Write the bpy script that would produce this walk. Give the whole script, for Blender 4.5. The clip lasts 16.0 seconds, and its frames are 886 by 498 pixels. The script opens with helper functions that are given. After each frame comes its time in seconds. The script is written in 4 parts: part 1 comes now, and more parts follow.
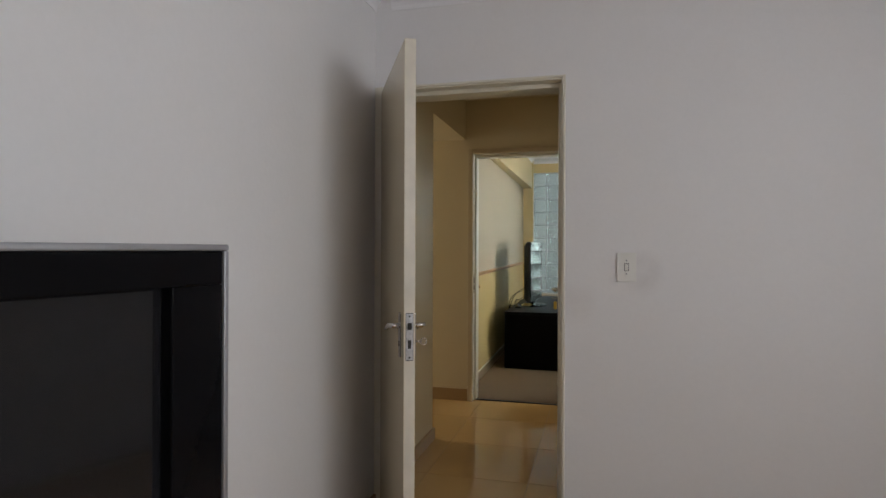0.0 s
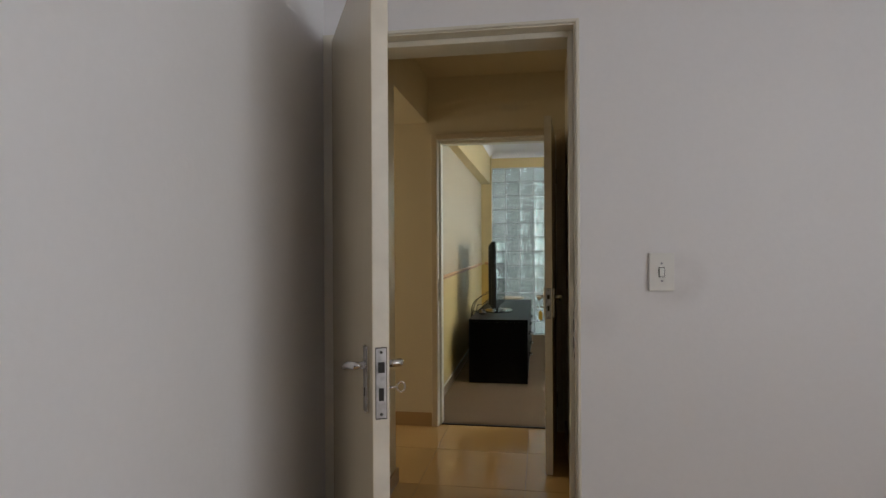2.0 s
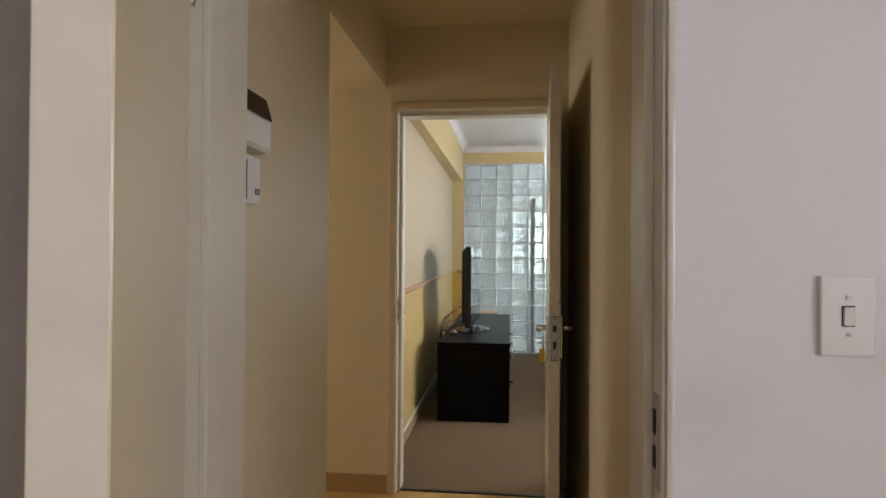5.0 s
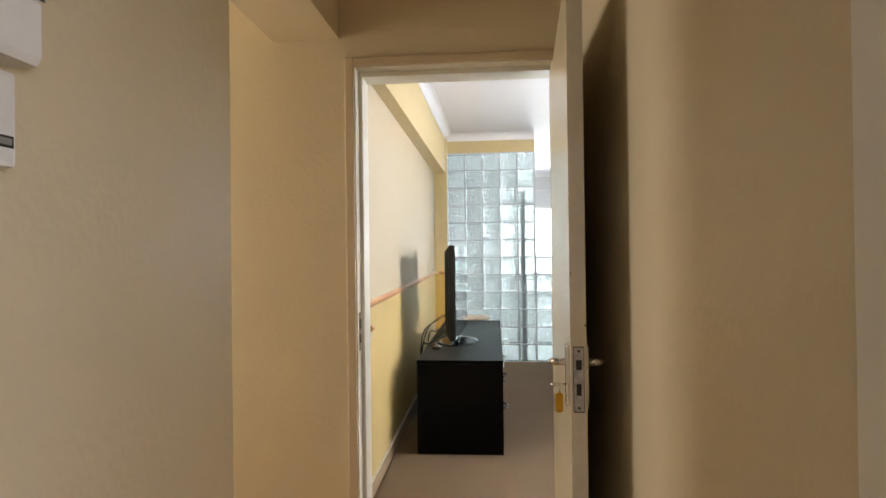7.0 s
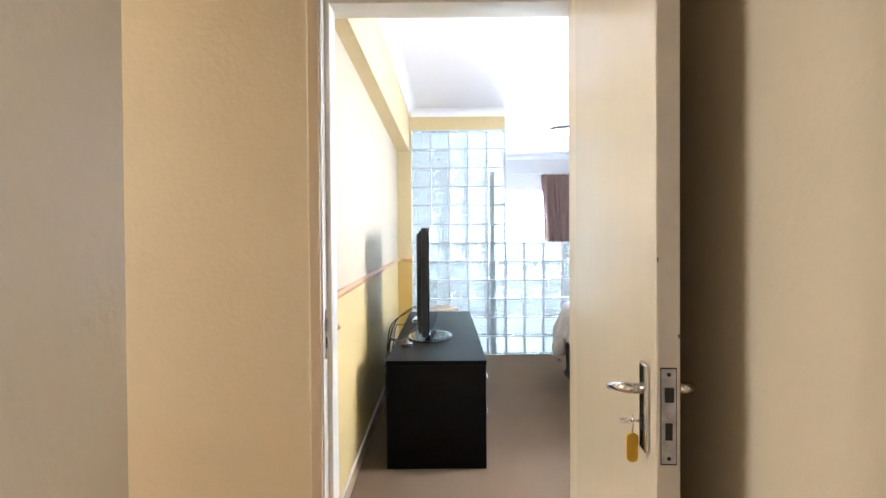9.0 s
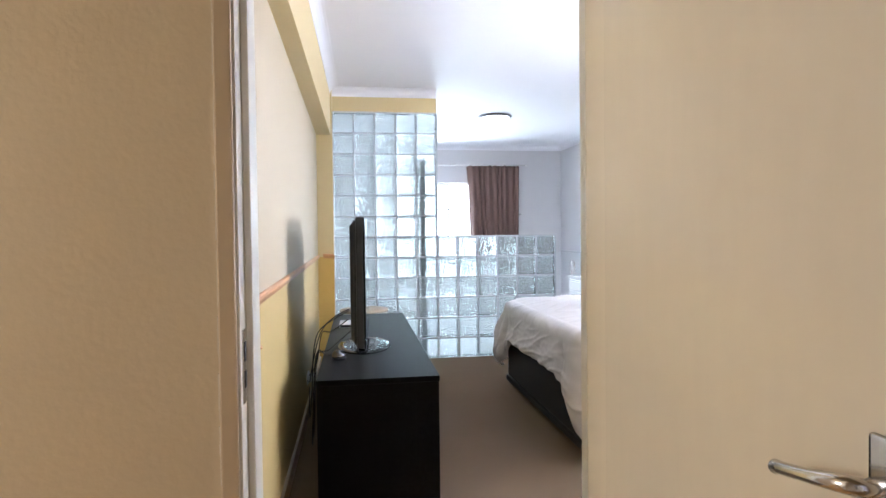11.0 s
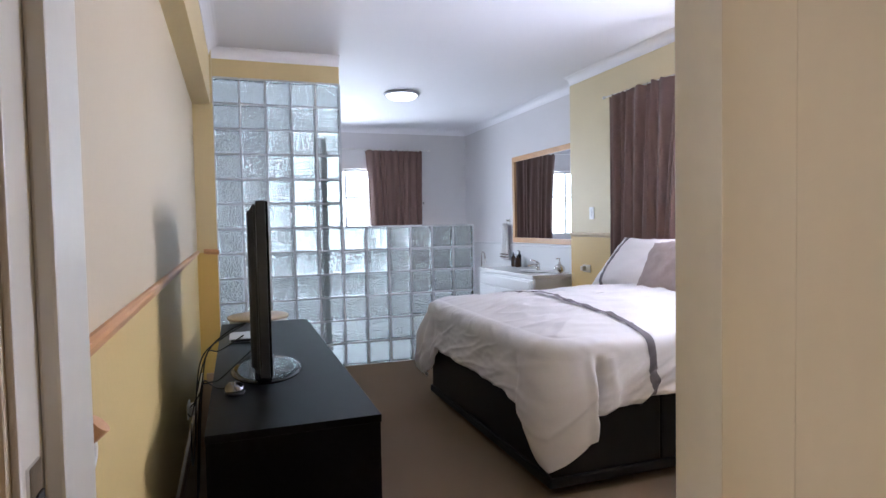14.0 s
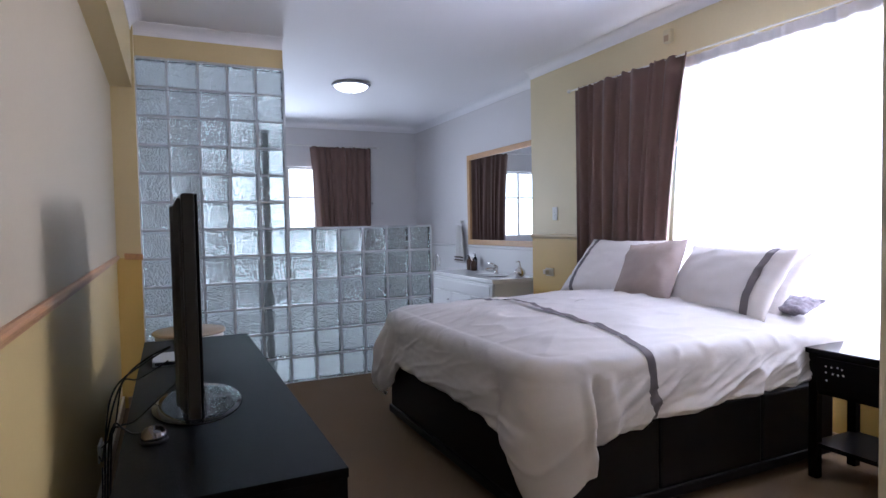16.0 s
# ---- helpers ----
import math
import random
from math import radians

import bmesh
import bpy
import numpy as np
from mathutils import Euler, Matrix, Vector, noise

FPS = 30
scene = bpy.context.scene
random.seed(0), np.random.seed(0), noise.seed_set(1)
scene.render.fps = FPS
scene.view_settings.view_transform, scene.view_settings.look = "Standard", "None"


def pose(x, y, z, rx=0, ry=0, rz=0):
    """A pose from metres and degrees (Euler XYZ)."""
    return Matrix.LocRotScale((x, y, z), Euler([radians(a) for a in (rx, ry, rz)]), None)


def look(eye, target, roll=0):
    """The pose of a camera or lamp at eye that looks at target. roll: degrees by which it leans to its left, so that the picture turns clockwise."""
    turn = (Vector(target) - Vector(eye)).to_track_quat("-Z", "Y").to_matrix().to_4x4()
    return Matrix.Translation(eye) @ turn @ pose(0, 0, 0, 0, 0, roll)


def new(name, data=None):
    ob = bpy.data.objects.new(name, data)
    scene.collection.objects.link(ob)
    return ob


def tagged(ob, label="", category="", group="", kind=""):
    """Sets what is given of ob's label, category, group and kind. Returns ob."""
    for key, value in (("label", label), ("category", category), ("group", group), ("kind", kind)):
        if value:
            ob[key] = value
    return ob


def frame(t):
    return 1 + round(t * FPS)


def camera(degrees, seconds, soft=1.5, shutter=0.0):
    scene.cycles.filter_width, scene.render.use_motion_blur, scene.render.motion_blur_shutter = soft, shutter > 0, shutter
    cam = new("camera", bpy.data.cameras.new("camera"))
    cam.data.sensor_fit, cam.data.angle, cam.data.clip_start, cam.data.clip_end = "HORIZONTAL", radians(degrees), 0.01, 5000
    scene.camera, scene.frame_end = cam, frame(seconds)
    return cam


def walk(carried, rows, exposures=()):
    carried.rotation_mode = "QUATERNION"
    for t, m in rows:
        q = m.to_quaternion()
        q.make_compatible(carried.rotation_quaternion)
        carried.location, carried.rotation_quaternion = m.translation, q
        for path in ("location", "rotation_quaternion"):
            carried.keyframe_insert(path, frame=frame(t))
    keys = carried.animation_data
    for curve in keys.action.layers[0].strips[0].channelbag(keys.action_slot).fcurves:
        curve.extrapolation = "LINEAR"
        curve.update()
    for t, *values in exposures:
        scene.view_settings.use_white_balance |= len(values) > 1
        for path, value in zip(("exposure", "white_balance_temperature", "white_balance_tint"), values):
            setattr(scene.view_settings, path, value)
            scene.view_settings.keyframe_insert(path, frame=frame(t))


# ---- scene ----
cam = camera(74.0, 16.0)
PATH = [
    (0, (0.957, -9.146, 1.229), (0.449, -7.212, 1.229), 0.2),
    (0.5, (0.889, -9.018, 1.224), (0.443, -7.068, 1.223), 0.1),
    (1, (0.802, -8.847, 1.228), (0.401, -6.887, 1.228), -0.0),
    (1.5, (0.749, -8.703, 1.227), (0.388, -6.736, 1.227), -0.2),
    (2, (0.694, -8.522, 1.231), (0.366, -6.549, 1.233), -0.3),
    (2.5, (0.636, -8.36, 1.24), (0.342, -6.382, 1.242), -0.2),
    (3, (0.605, -8.214, 1.241), (0.337, -6.232, 1.244), -0.3),
    (3.5, (0.589, -8.026, 1.246), (0.34, -6.042, 1.251), -0.4),
    (4, (0.575, -7.824, 1.255), (0.341, -5.838, 1.26), -0.4),
    (4.2, (0.564, -7.775, 1.239), (0.329, -5.788, 1.259), 0.7),
    (6.5, (0.564, -6.91, 1.26), (0.38, -4.919, 1.273), -0.7),
    (7, (0.527, -6.784, 1.255), (0.354, -4.791, 1.269), -0.7),
    (7.5, (0.47, -6.65, 1.261), (0.321, -4.655, 1.244), -0.6),
    (8, (0.42, -6.537, 1.258), (0.306, -4.54, 1.228), -0.5),
    (8.5, (0.391, -6.423, 1.245), (0.323, -4.424, 1.215), -0.5),
    (9, (0.361, -6.277, 1.235), (0.351, -4.277, 1.204), -0.4),
    (9.2, (0.351, -6.22, 1.236), (0.364, -4.22, 1.206), -0.5),
    (11.5, (0.199, -5.604, 1.204), (0.567, -3.639, 1.147), -0.7),
    (12, (0.186, -5.502, 1.203), (0.627, -3.553, 1.133), -0.8),
    (12.5, (0.168, -5.36, 1.205), (0.671, -3.426, 1.128), -0.9),
    (13, (0.172, -5.234, 1.201), (0.731, -3.316, 1.123), -1.0),
    (13.5, (0.158, -5.13, 1.197), (0.772, -3.229, 1.118), -1.1),
    (14, (0.145, -5.006, 1.205), (0.806, -3.12, 1.122), -1.1),
    (14.5, (0.131, -4.889, 1.208), (0.849, -3.024, 1.124), -1.1),
    (15, (0.132, -4.804, 1.204), (0.901, -2.96, 1.121), -1.1),
    (15.5, (0.15, -4.705, 1.198), (0.958, -2.877, 1.117), -1.1),
    (16, (0.181, -4.584, 1.2), (1.022, -2.772, 1.12), -1.1),
]

EXPOSURES = [(0.0, -1.27, 6500, 3), (3.5, -1.3, 6500, 5), (4.2, -1.16, 6550, 8), (6.3, -0.33, 6750, 11), (7.0, -0.17, 6450, 11), (7.5, -0.02, 6100, 12), (9.2, 0.52, 5680, 13), (11.3, -0.22, 5750, 17), (12.5, -0.52, 5800, 20), (14.5, -0.9, 5720, 21), (16.0, -1.37, 5620, 23)]
walk(cam, [(t, look(eye, target, roll)) for t, eye, target, roll in PATH], EXPOSURES)

# ---- world and lights ----
world = bpy.data.worlds.new("sky")
scene.world = world
world.use_nodes = True
sky = world.node_tree.nodes.new("ShaderNodeTexSky")
sky.sky_type, sky.sun_disc, sky.sun_elevation, sky.sun_rotation = "NISHITA", False, radians(48), radians(100)
bg = world.node_tree.nodes["Background"]
bg.inputs[1].default_value = 0.12
world.node_tree.links.new(sky.outputs[0], bg.inputs[0])
sun = new("sun", bpy.data.lights.new("sun", "SUN"))
sun.data.energy, sun.data.angle, sun.data.color = 1.2, radians(12), (1, 0.95, 0.88)
sun.matrix_world = look((30, 6, 34), (0, 0, 0))


def area(name, eye, target, w, h, power, color):
    lamp = new(name, bpy.data.lights.new(name, "AREA"))
    lamp.data.shape, lamp.data.size, lamp.data.size_y = "RECTANGLE", w, h
    lamp.data.energy, lamp.data.color = power, color
    lamp.matrix_world = look(eye, target)
    return lamp


area("window_light_bedroom", (3.62, -2.42, 1.36), (0, -2.2, 1.36), 1.75, 1.5, 400, (0.88, 0.94, 1.0))
area("window_light_bathroom", (1.7, 3.78, 1.55), (2.4, 0, 0.7), 1.35, 1.1, 240, (0.86, 0.98, 0.98))
area("window_light_office", (3.3, -9.1, 1.55), (0, -7.9, 1.4), 2.7, 1.2, 68, (0.93, 0.93, 1.0))
area("window_light_passage", (-2.9, -4.95, 1.5), (0, -4.95, 1.4), 0.8, 1.1, 40, (1.0, 0.96, 0.87))

# ---- materials ----


def mat(name, color, rough=0.6, metal=0.0, vary=0.06, scale=3.0, bump=0.0, bump_scale=120.0, fine=0.03, spec=0.5, coat=0.0, stretch=(1, 1, 1), **more):
    m = bpy.data.materials.new(name)
    m.use_nodes = True
    nt = m.node_tree
    b = nt.nodes["Principled BSDF"]
    co = nt.nodes.new("ShaderNodeTexCoord")
    mp = nt.nodes.new("ShaderNodeMapping")
    mp.inputs["Scale"].default_value = stretch
    nt.links.new(co.outputs["Object"], mp.inputs[0])
    big, small = nt.nodes.new("ShaderNodeTexNoise"), nt.nodes.new("ShaderNodeTexNoise")
    big.inputs["Scale"].default_value, big.inputs["Detail"].default_value = scale, 4
    small.inputs["Scale"].default_value, small.inputs["Detail"].default_value = bump_scale, 3
    for n in (big, small):
        nt.links.new(mp.outputs[0], n.inputs["Vector"])
    add = nt.nodes.new("ShaderNodeMath")
    add.operation = "MULTIPLY_ADD"
    add.inputs[1].default_value = fine / max(vary, 1e-4)
    nt.links.new(small.outputs[0], add.inputs[0])
    nt.links.new(big.outputs[0], add.inputs[2])
    ramp = nt.nodes.new("ShaderNodeMapRange")
    ramp.inputs[1].default_value, ramp.inputs[2].default_value = 0.3, 0.7 + fine / max(vary, 1e-4)
    ramp.inputs[3].default_value, ramp.inputs[4].default_value = 1 - vary, 1 + vary
    nt.links.new(add.outputs[0], ramp.inputs[0])
    mix = nt.nodes.new("ShaderNodeVectorMath")
    mix.operation = "SCALE"
    mix.inputs[0].default_value = color
    nt.links.new(ramp.outputs[0], mix.inputs["Scale"])
    nt.links.new(mix.outputs[0], b.inputs["Base Color"])
    b.inputs["Roughness"].default_value, b.inputs["Metallic"].default_value = rough, metal
    b.inputs["Specular IOR Level"].default_value, b.inputs["Coat Weight"].default_value = spec, coat
    if bump:
        bp = nt.nodes.new("ShaderNodeBump")
        bp.inputs["Strength"].default_value, bp.inputs["Distance"].default_value = bump, 0.002
        nt.links.new(small.outputs[0], bp.inputs["Height"])
        nt.links.new(bp.outputs[0], b.inputs["Normal"])
    for key, value in more.items():
        b.inputs[key.replace("_", " ")].default_value = value
    return m


WHITE = mat("white_wall_paint", (0.78, 0.765, 0.775), 0.55, bump=0.25, bump_scale=60, vary=0.03)
CEIL = mat("white_ceiling_paint", (0.85, 0.84, 0.87), 0.7, bump=0.15, vary=0.02)
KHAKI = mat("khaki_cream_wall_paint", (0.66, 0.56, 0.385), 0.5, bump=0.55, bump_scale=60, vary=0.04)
CREAM = mat("cream_wall_paint", (0.51, 0.42, 0.285), 0.5, bump=0.25, bump_scale=60, vary=0.03)
YELLOW = mat("pale_yellow_wall_paint", (0.60, 0.47, 0.24), 0.5, bump=0.25, bump_scale=60, vary=0.04)
PALE = mat("pale_cream_yellow_wall_paint", (0.64, 0.54, 0.33), 0.5, bump=0.25, bump_scale=60, vary=0.04)
TAPEM = mat("white_gathered_header_cloth", (0.80, 0.78, 0.80), 0.8, vary=0.05, scale=30)
DEEP = mat("yellow_wall_paint", (0.54, 0.35, 0.09), 0.5, bump=0.25, bump_scale=60, vary=0.04)
GREYW = mat("pale_grey_wall_paint", (0.66, 0.64, 0.65), 0.55, bump=0.2, bump_scale=60, vary=0.03)
DOORP = mat("cream_gloss_door_paint", (0.68, 0.59, 0.43), 0.2, bump=0.12, bump_scale=30, vary=0.04, stretch=(1, 1, 0.2))
KGLOSS = mat("khaki_frame_enamel", (0.58, 0.47, 0.32), 0.3, bump=0.2, bump_scale=40, vary=0.06)
FRAMEP = mat("cream_frame_enamel", (0.70, 0.66, 0.57), 0.3, bump=0.1, bump_scale=40, vary=0.06)
EDGEP = mat("worn_off_white_edge_paint", (0.72, 0.66, 0.56), 0.4, bump=0.3, bump_scale=40, vary=0.10, scale=12)
CARPET = mat("beige_carpet", (0.18, 0.124, 0.077), 0.95, bump=0.9, bump_scale=420, vary=0.10, scale=2.2, fine=0.10, spec=0.1)
TILE = mat("polished_cream_tile", (0.52, 0.32, 0.125), 0.09, vary=0.05, scale=2.5)
GROUT = mat("tile_grout", (0.36, 0.26, 0.15), 0.8, vary=0.1, scale=20)
SKIRT = mat("brown_cream_skirting", (0.38, 0.24, 0.11), 0.35, vary=0.06)
WSKIRT = mat("brown_tiled_skirting", (0.34, 0.23, 0.14), 0.4, vary=0.06)
BLACKW = mat("black_brown_wood_veneer", (0.0045, 0.004, 0.0042), 0.36, spec=0.5, IOR=1.13, bump=0.3, bump_scale=90, vary=0.3, scale=8, stretch=(6, 0.6, 6))
BLACKP = mat("black_gloss_plastic", (0.005, 0.005, 0.006), 0.08, IOR=1.22, vary=0.05)
BLACKM = mat("matt_black_plastic", (0.012, 0.012, 0.013), 0.45, vary=0.05)
SCREEN = mat("dark_screen_glass", (0.012, 0.012, 0.014), 0.08, vary=0.03)
SILVER = mat("silver_plastic", (0.33, 0.33, 0.35), 0.4, metal=0.6, vary=0.04)
CHROME = mat("worn_chrome", (0.62, 0.60, 0.58), 0.16, metal=1.0, vary=0.12, scale=40)
BRASSD = mat("dark_metal_keyhole", (0.02, 0.017, 0.015), 0.6, vary=0.1)
DCHROME = mat("dark_polished_metal", (0.22, 0.22, 0.24), 0.18, metal=1.0, vary=0.1)
WESTY = mat("warm_yellow_wall_paint", (0.56, 0.41, 0.165), 0.5, bump=0.25, bump_scale=60, vary=0.04)
LOCKM = mat("scratched_lock_steel", (0.50, 0.50, 0.52), 0.38, metal=0.75, vary=0.25, scale=60, bump=0.2)
SENSORP = mat("cream_sensor_plastic", (0.55, 0.48, 0.32), 0.4, vary=0.03)
PLASTIC = mat("white_plastic", (0.76, 0.75, 0.72), 0.35, vary=0.02)
YTAG = mat("yellow_plastic_tag", (0.75, 0.45, 0.02), 0.3, vary=0.05, Transmission_Weight=0.3)
PINE = mat("orange_pine_wood", (0.50, 0.25, 0.10), 0.4, bump=0.2, bump_scale=60, vary=0.15, scale=10, stretch=(5, 0.5, 5))
LWOOD = mat("honey_wood_frame", (0.46, 0.25, 0.105), 0.4, bump=0.2, bump_scale=60, vary=0.12, scale=10, stretch=(4, 1, 4))
TAN = mat("tan_rail_paint", (0.50, 0.37, 0.20), 0.45, vary=0.08)
LINEN = mat("white_cotton_duvet", (0.71, 0.68, 0.68), 0.48, bump=0.5, bump_scale=28, vary=0.03, spec=0.35)
PILLOWM = mat("white_cotton_pillow", (0.80, 0.76, 0.76), 0.85, bump=0.3, bump_scale=500, vary=0.03, spec=0.2)
STRIPE = mat("grey_ribbon", (0.16, 0.14, 0.15), 0.7, vary=0.08, spec=0.2)
TAUPE = mat("taupe_plush", (0.40, 0.33, 0.31), 0.9, bump=0.6, bump_scale=300, vary=0.08, scale=14, spec=0.2)
MAUVE = mat("mauve_patterned_cotton", (0.25, 0.225, 0.26), 0.85, vary=0.5, scale=40, spec=0.2)
LEATHER = mat("black_leatherette", (0.0045, 0.004, 0.0045), 0.45, spec=0.25, bump=0.4, bump_scale=200, vary=0.2)
CURTAIN = mat("brown_satin_curtain", (0.165, 0.10, 0.083), 0.65, bump=0.2, bump_scale=400, vary=0.08, spec=0.25, stretch=(1, 1, 0.15), Sheen_Weight=0.05)
MORTAR = mat("white_block_mortar", (0.52, 0.54, 0.56), 0.5, vary=0.05)
PORC = mat("white_glazed_ceramic", (0.80, 0.80, 0.80), 0.12, vary=0.02)
VANITYM = mat("white_vanity_enamel", (0.74, 0.74, 0.74), 0.3, vary=0.02)
BTILE = mat("white_wall_tile", (0.74, 0.74, 0.75), 0.25, vary=0.03)
TOWEL = mat("white_terry_towel", (0.74, 0.73, 0.72), 0.95, bump=0.8, bump_scale=300, vary=0.04, spec=0.1)
BROWNG = mat("dark_brown_glass", (0.05, 0.025, 0.015), 0.1, vary=0.1)
STEEL = mat("white_window_steel", (0.7, 0.7, 0.7), 0.4, vary=0.03)
WICKER = mat("white_basket_weave", (0.62, 0.60, 0.56), 0.7, vary=0.15, scale=60, bump=0.5)
LID = mat("tan_wooden_lid", (0.42, 0.32, 0.22), 0.5, vary=0.1)
NAVY = mat("dark_blue_panel", (0.02, 0.035, 0.07), 0.25, vary=0.05)
BRONZE = mat("dark_brown_cover", (0.03, 0.018, 0.015), 0.3, vary=0.05)
CABLEM = mat("black_cable_rubber", (0.01, 0.01, 0.01), 0.5, vary=0.02)


def stained(base, name, spots):
    """A copy of a paint with soft grimy smudges: (place, radius, strength)."""
    m = base.copy()
    m.name = name
    nt = m.node_tree
    b = nt.nodes["Principled BSDF"]
    color = b.inputs["Base Color"].links[0].from_socket
    geo, no = nt.nodes.new("ShaderNodeNewGeometry"), nt.nodes.new("ShaderNodeTexNoise")
    no.inputs["Scale"].default_value, no.inputs["Detail"].default_value = 14, 5
    nt.links.new(geo.outputs["Position"], no.inputs["Vector"])
    for place, radius, strength in spots:
        d, r1, mu, mx = (nt.nodes.new("ShaderNode" + k) for k in ("VectorMath", "MapRange", "Math", "Mix"))
        d.operation, d.inputs[1].default_value = "DISTANCE", place
        nt.links.new(geo.outputs["Position"], d.inputs[0])
        r1.interpolation_type = "SMOOTHSTEP"
        r1.inputs[1].default_value, r1.inputs[2].default_value, r1.inputs[3].default_value, r1.inputs[4].default_value = radius * 0.3, radius, strength, 0.0
        nt.links.new(d.outputs["Value"], r1.inputs[0])
        mu.operation = "MULTIPLY"
        nt.links.new(r1.outputs[0], mu.inputs[0]), nt.links.new(no.outputs[0], mu.inputs[1])
        mx.data_type = "RGBA"
        mx.inputs["B"].default_value = (0.25, 0.2, 0.16, 1)
        nt.links.new(mu.outputs[0], mx.inputs["Factor"]), nt.links.new(color, mx.inputs["A"])
        color = mx.outputs["Result"]
    nt.links.new(color, b.inputs["Base Color"])
    return m


SMUDGED = stained(WHITE, "smudged_white_wall_paint", [((1.13, -6.54, 1.13), 0.12, 0.22), ((0.86, -6.54, 1.0), 0.12, 0.15)])


def special(name, kind, **values):
    m = bpy.data.materials.new(name)
    m.use_nodes = True
    nt = m.node_tree
    nt.nodes.clear()
    out, s = nt.nodes.new("ShaderNodeOutputMaterial"), nt.nodes.new(kind)
    for key, value in values.items():
        s.inputs[key].default_value = value
    nt.links.new(s.outputs[0], out.inputs[0])
    return m, nt, s, out


MIRROR = special("mirror_silver", "ShaderNodeBsdfGlossy", Color=(0.86, 0.87, 0.88, 1), Roughness=0.0)[0]
PANE = special("clear_window_glass", "ShaderNodeBsdfGlass", Roughness=0.0, IOR=1.45)[0]
GLOW = special("lamp_diffuser_glow", "ShaderNodeEmission", Color=(0.9, 0.95, 1, 1), Strength=11.0)[0]
BLOCK, nt, s, out = special("rippled_block_glass", "ShaderNodeBsdfGlass", Color=(0.80, 0.84, 0.835, 1), Roughness=0.07, IOR=1.35)
tc, vo, bp = (nt.nodes.new("ShaderNode" + k) for k in ("TexCoord", "TexVoronoi", "Bump"))
vo.feature, vo.inputs["Scale"].default_value = "SMOOTH_F1", 98
bp.inputs["Strength"].default_value, bp.inputs["Distance"].default_value = 0.9, 0.0085
oi, va = nt.nodes.new("ShaderNodeObjectInfo"), nt.nodes.new("ShaderNodeVectorMath")
sc = nt.nodes.new("ShaderNodeVectorMath")
sc.operation, sc.inputs[1].default_value = "SCALE", (1, 1, 1)
nt.links.new(oi.outputs["Random"], sc.inputs["Scale"])
sc.inputs[0].default_value = (17, 5, 11)
nt.links.new(tc.outputs["Object"], va.inputs[0])
nt.links.new(sc.outputs[0], va.inputs[1])
nt.links.new(va.outputs[0], vo.inputs["Vector"])
nt.links.new(vo.outputs["Distance"], bp.inputs["Height"])
nt.links.new(bp.outputs[0], s.inputs["Normal"])
SHEER, nt, s, out = special("white_sheer_voile", "ShaderNodeBsdfTranslucent", Color=(0.9, 0.9, 0.92, 1))
df, tr, m1, m2 = nt.nodes.new("ShaderNodeBsdfDiffuse"), nt.nodes.new("ShaderNodeBsdfTransparent"), nt.nodes.new("ShaderNodeMixShader"), nt.nodes.new("ShaderNodeMixShader")
df.inputs[0].default_value = (0.8, 0.78, 0.78, 1)
m1.inputs[0].default_value, m2.inputs[0].default_value = 0.35, 0.16
nt.links.new(s.outputs[0], m1.inputs[1]), nt.links.new(df.outputs[0], m1.inputs[2])
nt.links.new(m1.outputs[0], m2.inputs[1]), nt.links.new(tr.outputs[0], m2.inputs[2])
nt.links.new(m2.outputs[0], out.inputs[0])

# ---- mesh helpers ----


def box(bm, a, b, bevel=0.0, m=None):
    vs = bmesh.ops.create_cube(bm, size=1)["verts"]
    size = [b[i] - a[i] for i in range(3)]
    mid = [(a[i] + b[i]) / 2 for i in range(3)]
    bmesh.ops.transform(bm, matrix=Matrix.Translation(mid) @ Matrix.Diagonal((*size, 1)), verts=vs)
    if bevel:
        es = list({e for v in vs for e in v.link_edges})
        vs = list({v for f in bmesh.ops.bevel(bm, geom=es, offset=bevel, segments=2, affect="EDGES", profile=0.6)["faces"] for v in f.verts} | {v for v in vs if v.is_valid})
    if m:
        bmesh.ops.transform(bm, matrix=m, verts=vs)
    return vs


def tube(bm, points, r, seg=8, caps=True):
    """A round bar along points; r: one radius or one for each point."""
    rings = []
    pts = [Vector(p) for p in points]
    rs = r if isinstance(r, (list, tuple)) else [r] * len(pts)
    up = None
    for i, p in enumerate(pts):
        d = (pts[min(i + 1, len(pts) - 1)] - pts[max(i - 1, 0)]).normalized()
        side = d.cross(Vector((0, 0, 1)) if abs(d.z) < 0.9 else Vector((1, 0, 0))).normalized()
        if up is not None:
            side = (up - d * up.dot(d)).normalized()
        up = side
        other = d.cross(side)
        rings.append([bm.verts.new(p + (side * math.cos(2 * math.pi * k / seg) + other * math.sin(2 * math.pi * k / seg)) * rs[i]) for k in range(seg)])
    for a, b in zip(rings, rings[1:]):
        for k in range(seg):
            f = bm.faces.new((a[k], a[(k + 1) % seg], b[(k + 1) % seg], b[k]))
            f.smooth = True
    if caps:
        bm.faces.new(rings[0][::-1])
        bm.faces.new(rings[-1])


